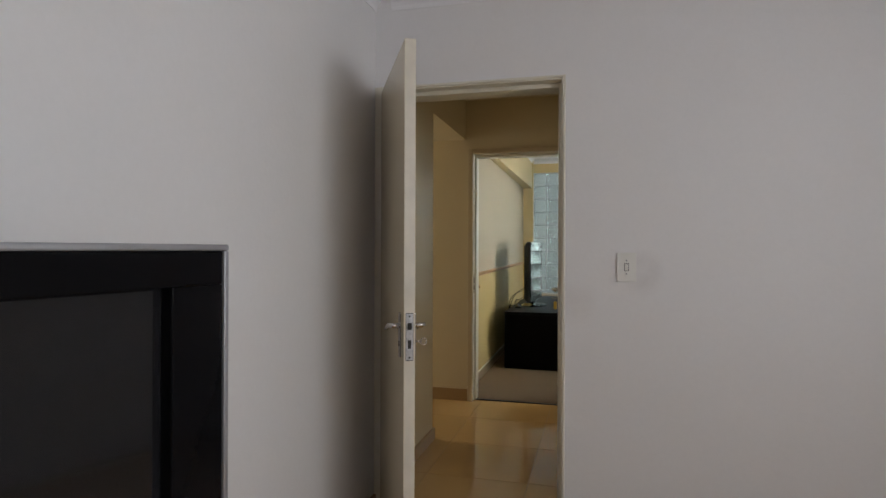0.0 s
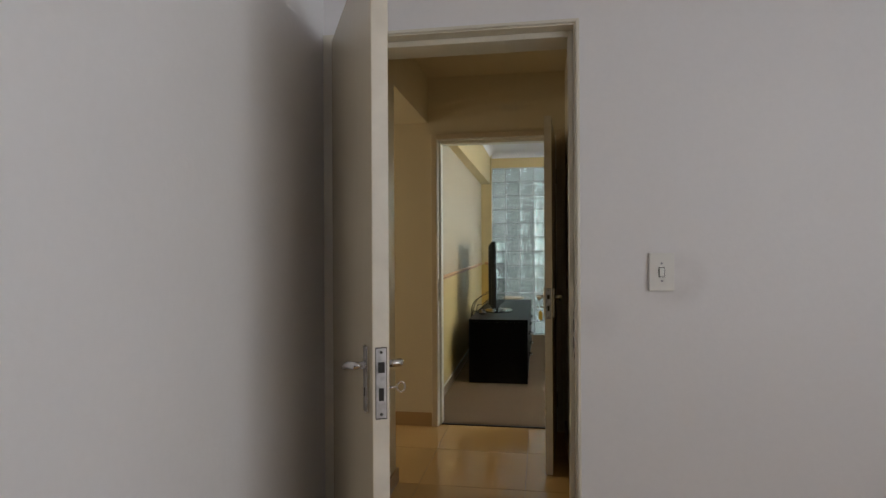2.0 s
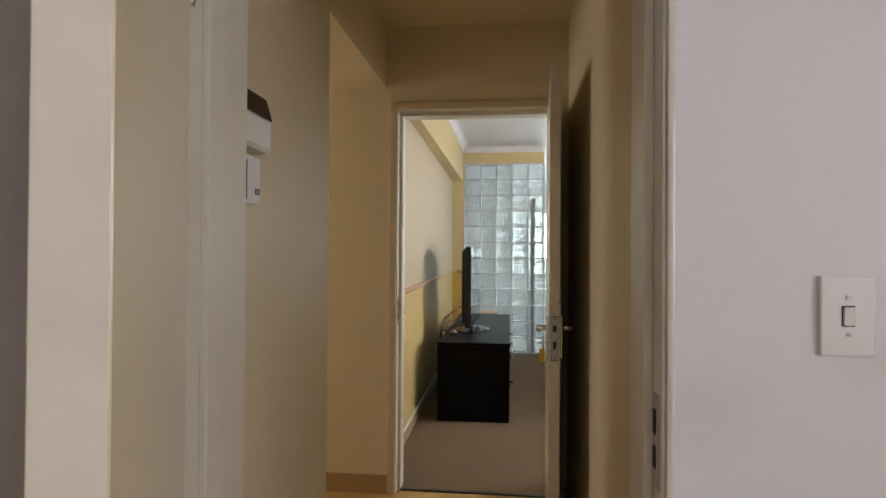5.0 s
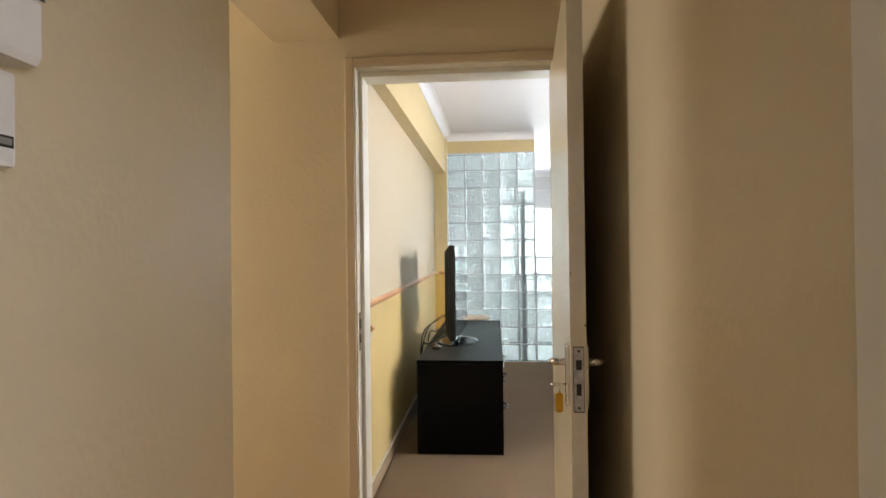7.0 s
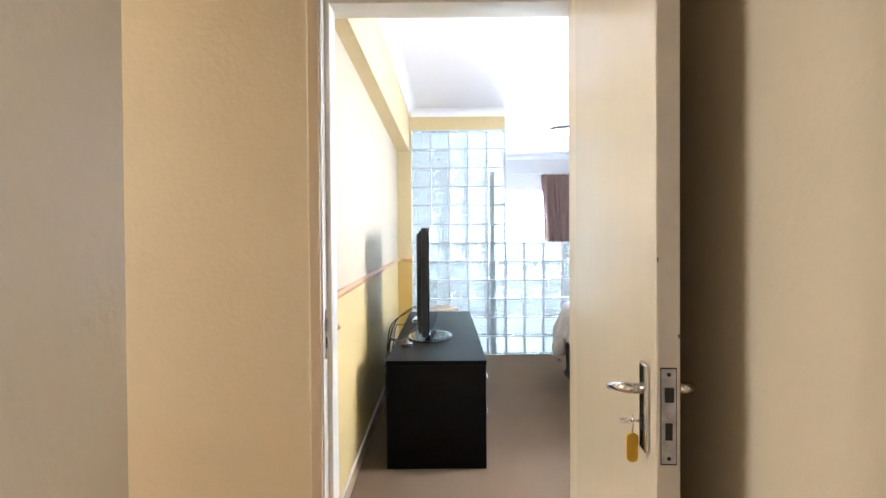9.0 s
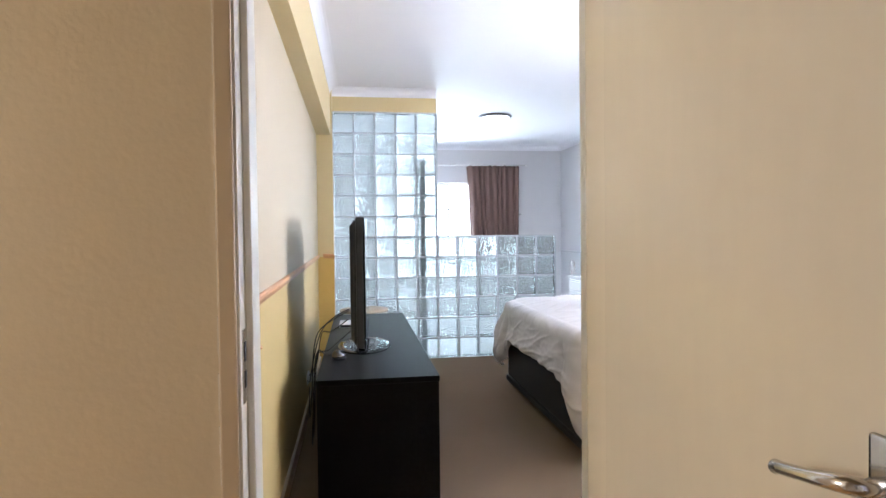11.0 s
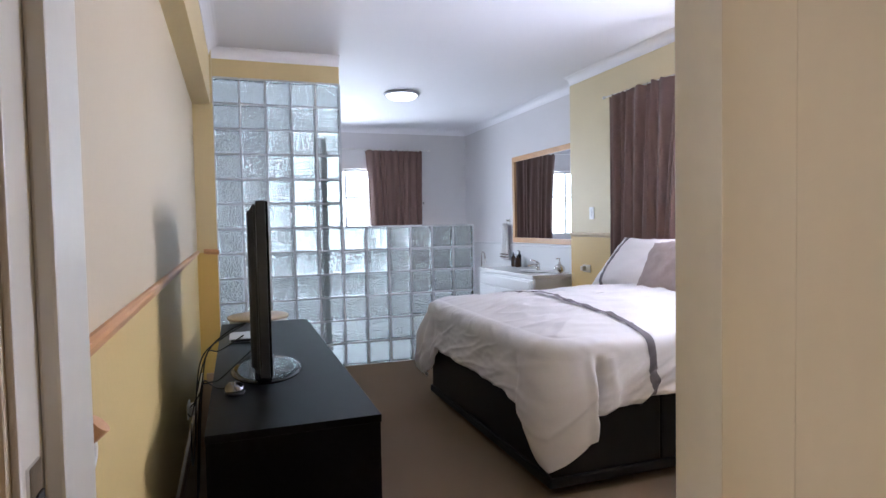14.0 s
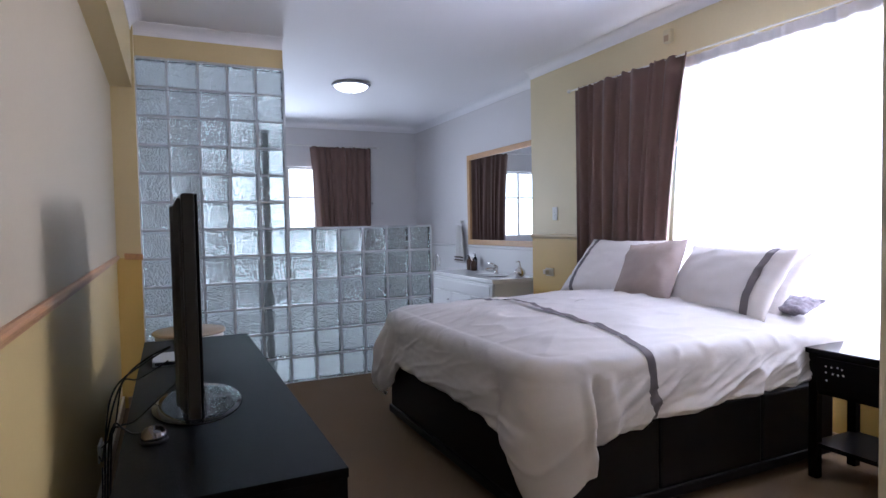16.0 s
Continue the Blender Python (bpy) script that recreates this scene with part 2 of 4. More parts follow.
def lathe(bm, profile, seg=32, at=(0, 0, 0), sx=1.0, sy=1.0):
    """Turned shape: profile of (radius, height)."""
    rings = [[bm.verts.new((at[0] + r * sx * math.cos(2 * math.pi * k / seg), at[1] + r * sy * math.sin(2 * math.pi * k / seg), at[2] + z)) for k in range(seg)] for r, z in profile]
    for a, b in zip(rings, rings[1:]):
        for k in range(seg):
            bm.faces.new((a[k], a[(k + 1) % seg], b[(k + 1) % seg], b[k])).smooth = True
    bm.faces.new(rings[0][::-1])
    bm.faces.new(rings[-1])


def part(name, bm, material, parent=None, label="", smooth=False):
    bmesh.ops.recalc_face_normals(bm, faces=bm.faces)
    me = bpy.data.meshes.new(name)
    bm.to_mesh(me)
    bm.free()
    for m in (material if isinstance(material, (list, tuple)) else [material]):
        me.materials.append(m)
    if smooth:
        me.polygons.foreach_set("use_smooth", [True] * len(me.polygons))
    ob = new(name, me)
    ob.parent = parent
    if label:
        ob["label"] = label
    return ob


def boxes(name, material, parent, *bs, bevel=0.0, label=""):
    bm = bmesh.new()
    for a, b in bs:
        box(bm, a, b, bevel)
    return part(name, bm, material, parent, label)


def thing(name, label, category, m=None, group=""):
    ob = new(name)
    if m is not None:
        ob.matrix_world = m
    return tagged(ob, label, category, group)


def structure(name, material, *bs, label="", bevel=0.0):
    return tagged(boxes(name, material, None, *bs, bevel=bevel), label, kind="structure")


# ---- plan ----
YA, YAC = -6.54, -6.31      # first door's wall, office and corridor faces
YB, YBB = -4.485, -4.262      # second door's wall, corridor and bedroom faces
XR, XM, YW = 3.297, 3.481, 3.407
CA, CC, CB = 2.42, 2.43, 2.62

# ---- office (first room) ----
structure("wall_office_west", WHITE, ((-0.35, -10.6, 0), (-0.06, YA, 2.6)), label="smooth white painted wall")
structure("wall_office_north", SMUDGED, ((-0.35, YA, 0), (0.0, YA + 0.05, 2.6)), ((0.81, YA, 0), (3.2, YA + 0.05, 2.6)), ((0.0, YA, 1.975), (0.81, YA + 0.05, 2.6)), label="smooth white painted wall with a few scuffs")
structure("wall_corridor_south", KHAKI, ((-0.35, YA + 0.05, 0), (0.0, YAC, 2.6)), ((0.81, YA + 0.05, 0), (3.2, YAC, 2.6)), ((0.0, YA + 0.05, 1.975), (0.81, YAC, 2.6)), label="khaki painted wall")
structure("wall_office_south", WHITE, ((-0.35, -10.8, 0), (3.2, -10.6, 2.6)), label="white painted wall")
structure("wall_office_east", WHITE, ((3.0, -10.6, 0), (3.2, -10.45, 2.6)), ((3.0, -7.75, 0), (3.2, YA, 2.6)), ((3.0, -10.45, 0), (3.2, -7.75, 0.95)), ((3.0, -10.45, 2.15), (3.2, -7.75, 2.6)), label="white painted wall with a window opening")
structure("ceiling_office", CEIL, ((-0.06, -10.6, CA), (3.0, YA, CA + 0.1)), label="white ceiling")
structure("floor_office", TILE, ((-0.35, -10.8, -0.1), (3.2, -6.605, 0.0)), label="polished cream tiled floor")


def cornice(name, runs, material=CEIL, size=0.08):
    """Coved cornice along runs of (start, end, inward direction) at ceiling height."""
    bm = bmesh.new()
    for a, b, n in runs:
        a, b, n = Vector(a), Vector(b), Vector(n)
        prof = [(0, 0), (0, -size)] + [(0.004 + (size - 0.004) * (1 - math.cos(i * math.pi / 12)), -size + (size - 0.004) * math.sin(i * math.pi / 12)) for i in range(0, 7)] + [(size, 0)]
        ends = [[bm.verts.new(p + n * u + Vector((0, 0, w))) for u, w in prof] for p in (a, b)]
        for i in range(len(prof)):
            j = (i + 1) % len(prof)
            bm.faces.new((ends[0][i], ends[0][j], ends[1][j], ends[1][i]))
        bm.faces.new(ends[0][::-1])
        bm.faces.new(ends[1])
    return tagged(part(name, bm, material), "white coved ceiling cornice", kind="structure")


cornice("cornice_office", [((-0.06, -10.6, CA), (-0.06, YA, CA), (1, 0, 0)), ((0.02, YA, CA), (3.0, YA, CA), (0, -1, 0))], size=0.075)

# ---- corridor ----
structure("wall_corridor_west", KHAKI, ((-0.35, YAC, 0), (-0.07, -5.49, 2.6)), ((-0.35, -5.49, 2.115), (-0.08, YB, 2.6)), label="khaki painted wall ending at a side passage")
structure("wall_corridor_east", KHAKI, ((0.86, YAC, 0), (1.0, YB, 2.6)), label="khaki painted wall")
structure("wall_passage_south", KHAKI, ((-2.7, -5.6, 0), (-0.35, -5.49, 2.6)), label="khaki painted wall")
structure("wall_passage_end", KHAKI, ((-2.8, -5.6, 0), (-2.7, -5.4, 2.6)), ((-2.8, -4.5, 0), (-2.7, YB, 2.6)), ((-2.8, -5.4, 0), (-2.7, -4.5, 0.9)), ((-2.8, -5.4, 2.1), (-2.7, -4.5, 2.6)), label="khaki painted wall")
structure("wall_corridor_north", KHAKI, ((-2.8, YB, 0), (-0.02, YB + 0.04, 2.6)), ((0.80, YB, 0), (3.6, YB + 0.04, 2.6)), ((-0.02, YB, 2.0), (0.80, YB + 0.04, 2.6)), label="khaki painted wall")
structure("wall_bedroom_south", CREAM, ((-0.4, YB + 0.04, 0), (-0.02, YBB, 2.7)), ((0.80, YB + 0.04, 0), (3.6, YBB, 2.7)), ((-0.02, YB + 0.04, 2.0), (0.80, YBB, 2.7)), label="cream painted wall")
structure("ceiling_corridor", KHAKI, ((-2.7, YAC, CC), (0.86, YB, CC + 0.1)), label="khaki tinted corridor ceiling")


def floor_tiles():
    base = structure("floor_corridor", GROUT, ((-2.7, -6.605, -0.1), (3.2, YB + 0.05, -0.003)), label="polished cream tiled floor with thin joints")
    bm = bmesh.new()
    s = 0.555
    box(bm, (-s / 2 + 0.0015, -s / 2 + 0.0015, -0.012), (s / 2 - 0.0015, s / 2 - 0.0015, 0.0), 0.001)
    me = bpy.data.meshes.new("tile")
    bmesh.ops.recalc_face_normals(bm, faces=bm.faces)
    bm.to_mesh(me)
    bm.free()
    me.materials.append(TILE)
    for i in range(-5, 2):
        for j in range(4):
            x0, y0 = 0.055 + s * i, -6.605 + s * j
            lo, hi = max(x0, -2.7), min(x0 + s, 0.86)
            y1 = min(y0 + s, YB + 0.05)
            tile = new("tile", me)
            tile.parent = base
            tile.location = ((lo + hi) / 2, (y0 + y1) / 2, 0)
            tile.scale = ((hi - lo) / s, (y1 - y0) / s, 1)


structure("skirting_corridor", SKIRT, ((-0.6, YB - 0.012, 0), (-0.06, YB, 0.095)), ((-0.07, YAC, 0), (-0.056, -5.478, 0.075)), ((-0.35, -5.49, 0), (-0.056, -5.478, 0.075)), ((0.846, YAC, 0), (0.86, YB, 0.075)), ((-2.6, YB - 0.012, 0), (-0.6, YB, 0.075)), label="brown cream tiled skirting")
structure("skirting_office", SKIRT, ((-0.06, -10.6, 0), (-0.046, YA, 0.075)), ((0.83, YA - 0.014, 0), (3.0, YA, 0.075)), label="tiled skirting")

# ---- bedroom and bathroom ----
structure("wall_bedroom_west_upper", CREAM, ((-0.4, YBB, 1.022), (-0.12, -0.1, 2.7)), label="cream painted upper wall")
structure("wall_bedroom_west_lower", WESTY, ((-0.4, YBB, 0), (-0.12, -0.1, 1.022)), label="yellow painted lower wall")
structure("beam_bedroom", YELLOW, ((-0.2, YBB, 2.165), (-0.015, -0.1, 2.7)), label="pale yellow boxed beam under the ceiling").matrix_world = Matrix.Translation((0, -0.1, 0)) @ Matrix.Rotation(radians(-0.45), 4, "Z") @ Matrix.Translation((0, 0.1, 0))
structure("pilaster_upper", YELLOW, ((-0.4, -0.1, 1.022), (0.0, 0.08, 2.7)), label="pale yellow wall return")
structure("pilaster_lower", DEEP, ((-0.4, -0.1, 0), (0.0, 0.08, 1.022)), label="deep yellow lower wall return")
structure("wall_glass_header", YELLOW, ((0.0, 0.0, 2.405), (1.0, 0.08, 2.7)), label="pale yellow strip above the glass blocks")
structure("wall_bathroom_west", GREYW, ((-0.4, 0.08, 0), (-0.14, 3.6, 2.7)), label="pale grey painted wall")


def sloped(*obs):
    """The line between the two paints falls 3 cm from the glass wall to the door."""
    for ob in obs:
        for v in ob.data.vertices:
            if abs(v.co.z - 1.022) < 0.001:
                v.co.z -= 0.008 * (v.co.y + 0.1) / -4.16 * 4


def skewed(*obs):
    """The bedroom's west wall runs 0.4 degrees off the room's axis."""
    turn = Matrix.Translation((-0.145, -0.1, 0)) @ Matrix.Rotation(radians(0.4), 4, "Z") @ Matrix.Translation((0.12, 0.1, 0))
    for ob in obs:
        ob.matrix_world = turn @ ob.matrix_world


sloped(bpy.data.objects["wall_bedroom_west_upper"], bpy.data.objects["wall_bedroom_west_lower"])
skewed(*(bpy.data.objects[n] for n in ("wall_bedroom_west_upper", "wall_bedroom_west_lower")))
W1A, W1B, W1L, W1H = -3.35, -1.25, 0.52, 2.14
structure("wall_bedroom_east", PALE, ((XR, YBB, 1.08), (3.6, W1A, 2.7)), ((XR, W1B, 1.08), (3.6, 0.11, 2.7)), ((XR, W1A, W1H), (3.6, W1B, 2.7)), label="pale yellow painted wall with a window opening")
structure("wall_bedroom_east_lower", DEEP, ((XR, YBB, 0), (3.6, W1A, 1.08)), ((XR, W1B, 0), (3.6, 0.11, 1.08)), ((XR, W1A, 0), (3.6, W1B, W1L)), label="yellow painted lower wall")
structure("wall_bathroom_east", GREYW, ((XM, 0.11, 0), (3.7, 3.6, 2.7)), label="pale grey painted wall")
W2A, W2B, W2L, W2H = 1.05, 2.35, 1.0, 2.03
structure("wall_bathroom_north", GREYW, ((-0.4, YW, 0), (W2A, YW + 0.2, 2.7)), ((W2B, YW, 0), (3.7, YW + 0.2, 2.7)), ((W2A, YW, 0), (W2B, YW + 0.2, W2L)), ((W2A, YW, W2H), (W2B, YW + 0.2, 2.7)), label="pale grey painted wall with a window opening")
structure("ceiling_bedroom", CEIL, ((-0.4, YBB, CB), (3.7, 3.6, CB + 0.12)), label="white painted ceiling")
structure("floor_bedroom", CARPET, ((-0.4, YB + 0.05, -0.1), (3.7, 0.0, 0.004)), label="worn beige carpet")
structure("floor_bathroom", BTILE, ((-0.4, 0.0, -0.1), (3.7, 3.6, 0.0)), label="pale bathroom floor")
cornice("cornice_bedroom", [((-0.047, YBB, CB), (-0.014, -0.1, CB), (1, 0, 0)), ((0.0, 0.0, CB), (1.0, 0.0, CB), (0, -1, 0)), ((XR, YBB, CB), (XR, 0.11, CB), (-1, 0, 0)), ((XM, 0.11, CB), (XM, YW, CB), (-1, 0, 0)), ((-0.14, YW, CB), (XM, YW, CB), (0, -1, 0))], size=0.075)
skewed(structure("skirting_bedroom", WSKIRT, ((-0.12, YBB, 0.004), (-0.106, -0.1, 0.08)), label="brown tiled skirting"))
skewed(structure("skirting_cap", FRAMEP, ((-0.12, YBB, 0.08), (-0.107, -0.1, 0.087)), label="thin off-white line along the skirting's top"))
structure("skirting_bedroom_east", WSKIRT, ((-0.11, -0.114, 0.004), (0.0, -0.1, 0.08)), ((XR - 0.014, YBB, 0.004), (XR, 0.11, 0.08)), label="pale skirting")
structure("door_threshold", BLACKM, ((0.0, YB + 0.044, 0.0), (0.78, YB + 0.062, 0.008)), label="dark worn carpet edge strip")


def rail(name, runs, material, label, h=0.042, d=0.022):
    bm = bmesh.new()
    for a, b, n in runs:
        a, b, n = Vector(a), Vector(b), Vector(n)
        prof = [(0, 0), (d * 0.45, 0), (d * 0.55, h * 0.2), (d * 0.9, h * 0.35), (d, h * 0.6), (d * 0.9, h * 0.85), (d * 0.5, h), (0, h)]
        ends = [[bm.verts.new(p + n * u + Vector((0, 0, w))) for u, w in prof] for p in (a, b)]
        for i in range(len(prof)):
            j = (i + 1) % len(prof)
            bm.faces.new((ends[0][i], ends[0][j], ends[1][j], ends[1][i]))
        bm.faces.new(ends[0][::-1])
        bm.faces.new(ends[1])
    return tagged(part(name, bm, material), label, kind="structure")


skewed(rail("dado_rail_west", [((-0.12, YBB, 0.974), (-0.12, -0.1, 1.006), (1, 0, 0))], PINE, "orange pine dado rail", h=0.036, d=0.018))
rail("dado_rail_pilaster", [((-0.098, -0.1, 1.012), (0.012, -0.1, 1.004), (0, -1, 0))], PINE, "orange pine dado rail")
rail("dado_rail_east", [((XR, W1B - 0.0, 1.062), (XR, 0.11, 1.062), (-1, 0, 0))], TAN, "tan dado rail", d=0.018)
rail("dado_rail_bathroom", [((XM, 0.2, 0.925), (XM, YW, 0.925), (-1, 0, 0))], BTILE, "white tile border", h=0.03, d=0.012)
structure("bathroom_wall_tiles", BTILE, ((XM - 0.008, 0.12, 0.0), (XM, YW, 0.92)), ((-0.14, YW - 0.008, 0.0), (XM - 0.008, YW, 0.92)), label="white wall tiles")


def door_frame(name, x0, x1, y0, y1, h, w, side, hinge, label):
    """Pressed steel frame of an opening x0..x1 in a wall y0..y1; side: the face on which the leaf closes."""
    root = tagged(new(name), label, "door frame", kind="structure")
    t = 0.006
    for nm, a, b in (("jamb", (x0, y0 - t, 0), (x0 + 0.006, y1 + t, h)), ("jamb", (x1 - 0.006, y0 - t, 0), (x1, y1 + t, h)), ("head", (x0 + 0.006, y0 - t, h - 0.006), (x1 - 0.006, y1 + t, h))):
        boxes(nm, FRAMEP, root, (a, b), bevel=0.002)
    if side < 0:
        ya, yc = y0 + 0.048, y1 + t
    else:
        ya, yc = y0 - t, y1 - 0.048
    if abs(y1 - y0) > 0.225:
        yc = ya + 0.06
    else:
        ya, yc = y0 + 0.048, y1 - 0.086
    deep = abs(y1 - y0) <= 0.225
    boxes("stop", FRAMEP, root, ((x0 + 0.006, ya, 0), (x0 + 0.022, yc, h - 0.006)), ((x0 + 0.022, ya, h - 0.026), (x1 - (0.043 if deep else 0.022), yc, h - 0.006)), bevel=0.003)
    if deep:
        boxes("stop", DOORP, root, ((x1 - 0.043, y0 - 0.0135, 0), (x1 - 0.006, y0 + 0.098, h - 0.006)), bevel=0.002)
    else:
        boxes("stop", FRAMEP, root, ((x1 - 0.022, ya, 0), (x1 - 0.006, yc, h - 0.006)), bevel=0.003)
    ys = y0 if side < 0 else y1
    for f, s in ((y0, -1), (y1, 1)):
        a, b = sorted((f, f + s * 0.014))
        boxes("architrave", KGLOSS if s < 0 and w > 0.02 else FRAMEP, root, ((x0 - w, a, 0), (x0, b, h + w)), ((x1, a, 0), (x1 + w, b, h + w)), ((x0, a, h), (x1, b, h + w)), bevel=0.004)
    xs = x0 if hinge > 0 else x1
    d = 1 if hinge > 0 else -1
    a, b = sorted((xs + d * 0.006, xs + d * 0.0085))
    boxes("strike_plate", CHROME, root, ((a, ys + 0.006, 0.87), (b, ys + 0.036, 1.022)), label="worn metal strike plate")
    c, e = sorted((xs + d * 0.0085, xs + d * 0.0095))
    boxes("latch_hole", BRASSD, root, ((c, ys + 0.022, 0.90), (e, ys + 0.038, 0.935)), ((c, ys + 0.022, 0.955), (e, ys + 0.038, 0.995)))
    return root


door_frame("door_frame_1", 0.0, 0.81, YA, YAC, 1.975, 0.0 + 0.012, -1, -1, "cream painted steel door frame")
boxes("jamb_cover", FRAMEP, bpy.data.objects["door_frame_1"], ((-0.058, YA - 0.012, 0.0), (-0.0125, YA, 1.987)), bevel=0.003)
door_frame("door_frame_2", -0.02, 0.80, YB, YBB, 2.0, 0.035, -1, 1, "cream painted steel door frame with a moulded edge")


def paint_bead():
    """Ragged line of old white paint where the frame meets the corridor wall."""
    rnd = random.Random(5)
    bm = bmesh.new()
    x = -0.0552
    z = 0.1
    while z < 2.03:
        h = rnd.uniform(0.006, 0.03)
        w = rnd.uniform(0.0012, 0.0042) if rnd.random() < 0.9 else 0.0006
        box(bm, (x - w, YB - 0.0045 - rnd.uniform(0, 0.003), z), (x, YB, min(z + h, 2.035)))
        z += h
    tagged(part("paint_edge", bm, EDGEP), "ragged line of old white paint beside the door frame", kind="structure")


paint_bead()


def lever(parent, side, x, z, key, across=False):
    """Back plate with a lever, on the face on that side of a leaf that is 40 mm thick."""
    y = 0.0 if side > 0 else -0.04
    s = side
    bm = bmesh.new()
    a, b = sorted((y, y + s * 0.009))
    box(bm, (x - 0.019, a, z - 0.103), (x + 0.019, b, z + 0.055), 0.005)
    plate = part("back_plate", bm, CHROME, parent, "worn chrome back plate")
    bm = bmesh.new()
    tube(bm, [(x, y + s * 0.008, z + 0.008), (x, y + s * 0.03, z + 0.008), (x - 0.004, y + s * 0.038, z + 0.009), (x - 0.018, y + s * 0.043, z + 0.007), (x - 0.06, y + s * 0.043, z - 0.003), (x - 0.1, y + s * 0.040, z - 0.012), (x - 0.112, y + s * 0.038, z - 0.015)], [0.0095, 0.0095, 0.0095, 0.009, 0.0075, 0.0075, 0.0085], 12)
    part("lever", bm, CHROME, parent, "worn chrome lever")
    bm = bmesh.new()
    box(bm, (x - 0.003, *([y + s * 0.009 - 0.0005] if s > 0 else [y + s * 0.009 - 0.001]), z - 0.065), (x + 0.003, y + s * 0.009 + (0.001 if s > 0 else 0.0005), z - 0.045))
    part("keyhole", bm, BRASSD, plate)
    if key:
        bm = bmesh.new()
        tube(bm, [(x, y + s * 0.008, z - 0.05), (x, y + s * 0.03, z - 0.05)], 0.0028, 8)
        loop = [(x + 0.009 * math.cos(i * math.pi / 8), y + s * (0.038 + 0.009 * math.sin(i * math.pi / 8)), z - 0.05) for i in range(17)]
        if across:
            loop = [(x, y + s * (0.04 + 0.010 * math.sin(i * math.pi / 8)), z - 0.05 + 0.012 * math.cos(i * math.pi / 8)) for i in range(17)]
        tube(bm, loop, 0.0022, 6, False)
        part("key", bm, CHROME, parent, "small steel key in the lock")


def leaf(name, m, length, height, label, key_side, z=0.960):
    """Door leaf along +x from its hinge, 40 mm thick towards -y."""
    root = thing(name, label, "door", m)
    bm = bmesh.new()
    box(bm, (0.003, -0.04, 0.008), (length, 0.0, height), 0.0015)
    part("slab", bm, DOORP, root, "cream painted flush door slab")
    bm = bmesh.new()
    box(bm, (length, -0.0385, 0.01), (length + 0.0015, -0.0015, height - 0.002))
    part("edge", bm, EDGEP, root, "worn off-white lock edge")
    bm = bmesh.new()
    box(bm, (length + 0.0015, -0.032, z - 0.105), (length + 0.0035, -0.008, z + 0.055), 0.0008)
    gap = [(length + 0.0015, -0.0335, z - 0.1075), (length + 0.0023, -0.0065, z + 0.0575)]
    boxes("recess", BRASSD, root, tuple(gap), label="dark gap round the lock face")
    lock = part("lock_face", bm, LOCKM, root, "scratched metal lock face plate")
    boxes("latch_bolt", BRASSD, lock, ((length + 0.0035, -0.027, z + 0.0), (length + 0.009, -0.013, z + 0.024)))
    boxes("bolt_hole", BRASSD, lock, ((length + 0.0035, -0.026, z - 0.065), (length + 0.0042, -0.014, z - 0.036)))
    for zz in (z + 0.046, z - 0.096):
        bm = bmesh.new()
        tube(bm, [(length + 0.0035, -0.02, zz), (length + 0.0045, -0.02, zz)], 0.0035, 8)
        part("screw", bm, BRASSD, lock)
    for side in (1, -1):
        lever(root, side, length - 0.055, z, side == key_side, key_side > 0)
    rnd = random.Random(int(length * 1000))
    for k in range(5 if key_side < 0 else 0):
        zz, wide = rnd.uniform(0.3, 1.5), rnd.uniform(0.001, 0.003)
        yy = -0.0385 if k % 3 else -0.0015 - wide
        boxes("paint_chip", BRASSD, root, ((length + 0.0015, yy, zz), (length + 0.0019, yy + wide, zz + rnd.uniform(0.004, 0.012))), label="small dark chip in the paint")
    for zz in (0.22, 1.72):
        bm = bmesh.new()
        for k in range(5):
            tube(bm, [(0.0, 0.004, zz - 0.05 + 0.0205 * k), (0.0, 0.004, zz - 0.032 + 0.0205 * k)], 0.006, 8)
        part("hinge", bm, CHROME, root, "painted steel butt hinge")
    return root


leaf("door_office", pose(0.016, -6.552, 0, 0, 0, -63.0), 0.732, 1.955, "cream painted flush door with a worn edge standing open", 1, 0.950)
door2 = leaf("door_bedroom", pose(0.794, -4.50, 0, 0, 0, -92.9), 0.79, 1.955, "cream painted flush door standing open with a key in its lock", -1)


def key_tag():
    root = thing("key_tag", "yellow plastic key tag hanging from the key in the bedroom door", "key tag", pose(0.691, -5.232, 0.920))
    bm = bmesh.new()
    tube(bm, [(0, 0, 0.0), (0.002, 0, -0.016), (0, 0, -0.032)], 0.0012, 6)
    part("ring", bm, CHROME, root)
    bm = bmesh.new()
    outline = [(0.0105 * math.cos(a), -0.057 + (0.016 if math.sin(a) > 0 else -0.016) + 0.0105 * math.sin(a)) for a in (k * math.pi / 10 + 0.001 for k in range(20))]
    lo, hi = ([bm.verts.new((x, y, z)) for x, z in outline] for y in (-0.0025, 0.0025))
    bm.faces.new(lo), bm.faces.new(hi[::-1])
    for k in range(20):
        bm.faces.new((lo[k], hi[k], hi[(k + 1) % 20], lo[(k + 1) % 20]))
    bmesh.ops.recalc_face_normals(bm, faces=bm.faces)
    part("tag", bm, YTAG, root)


key_tag()


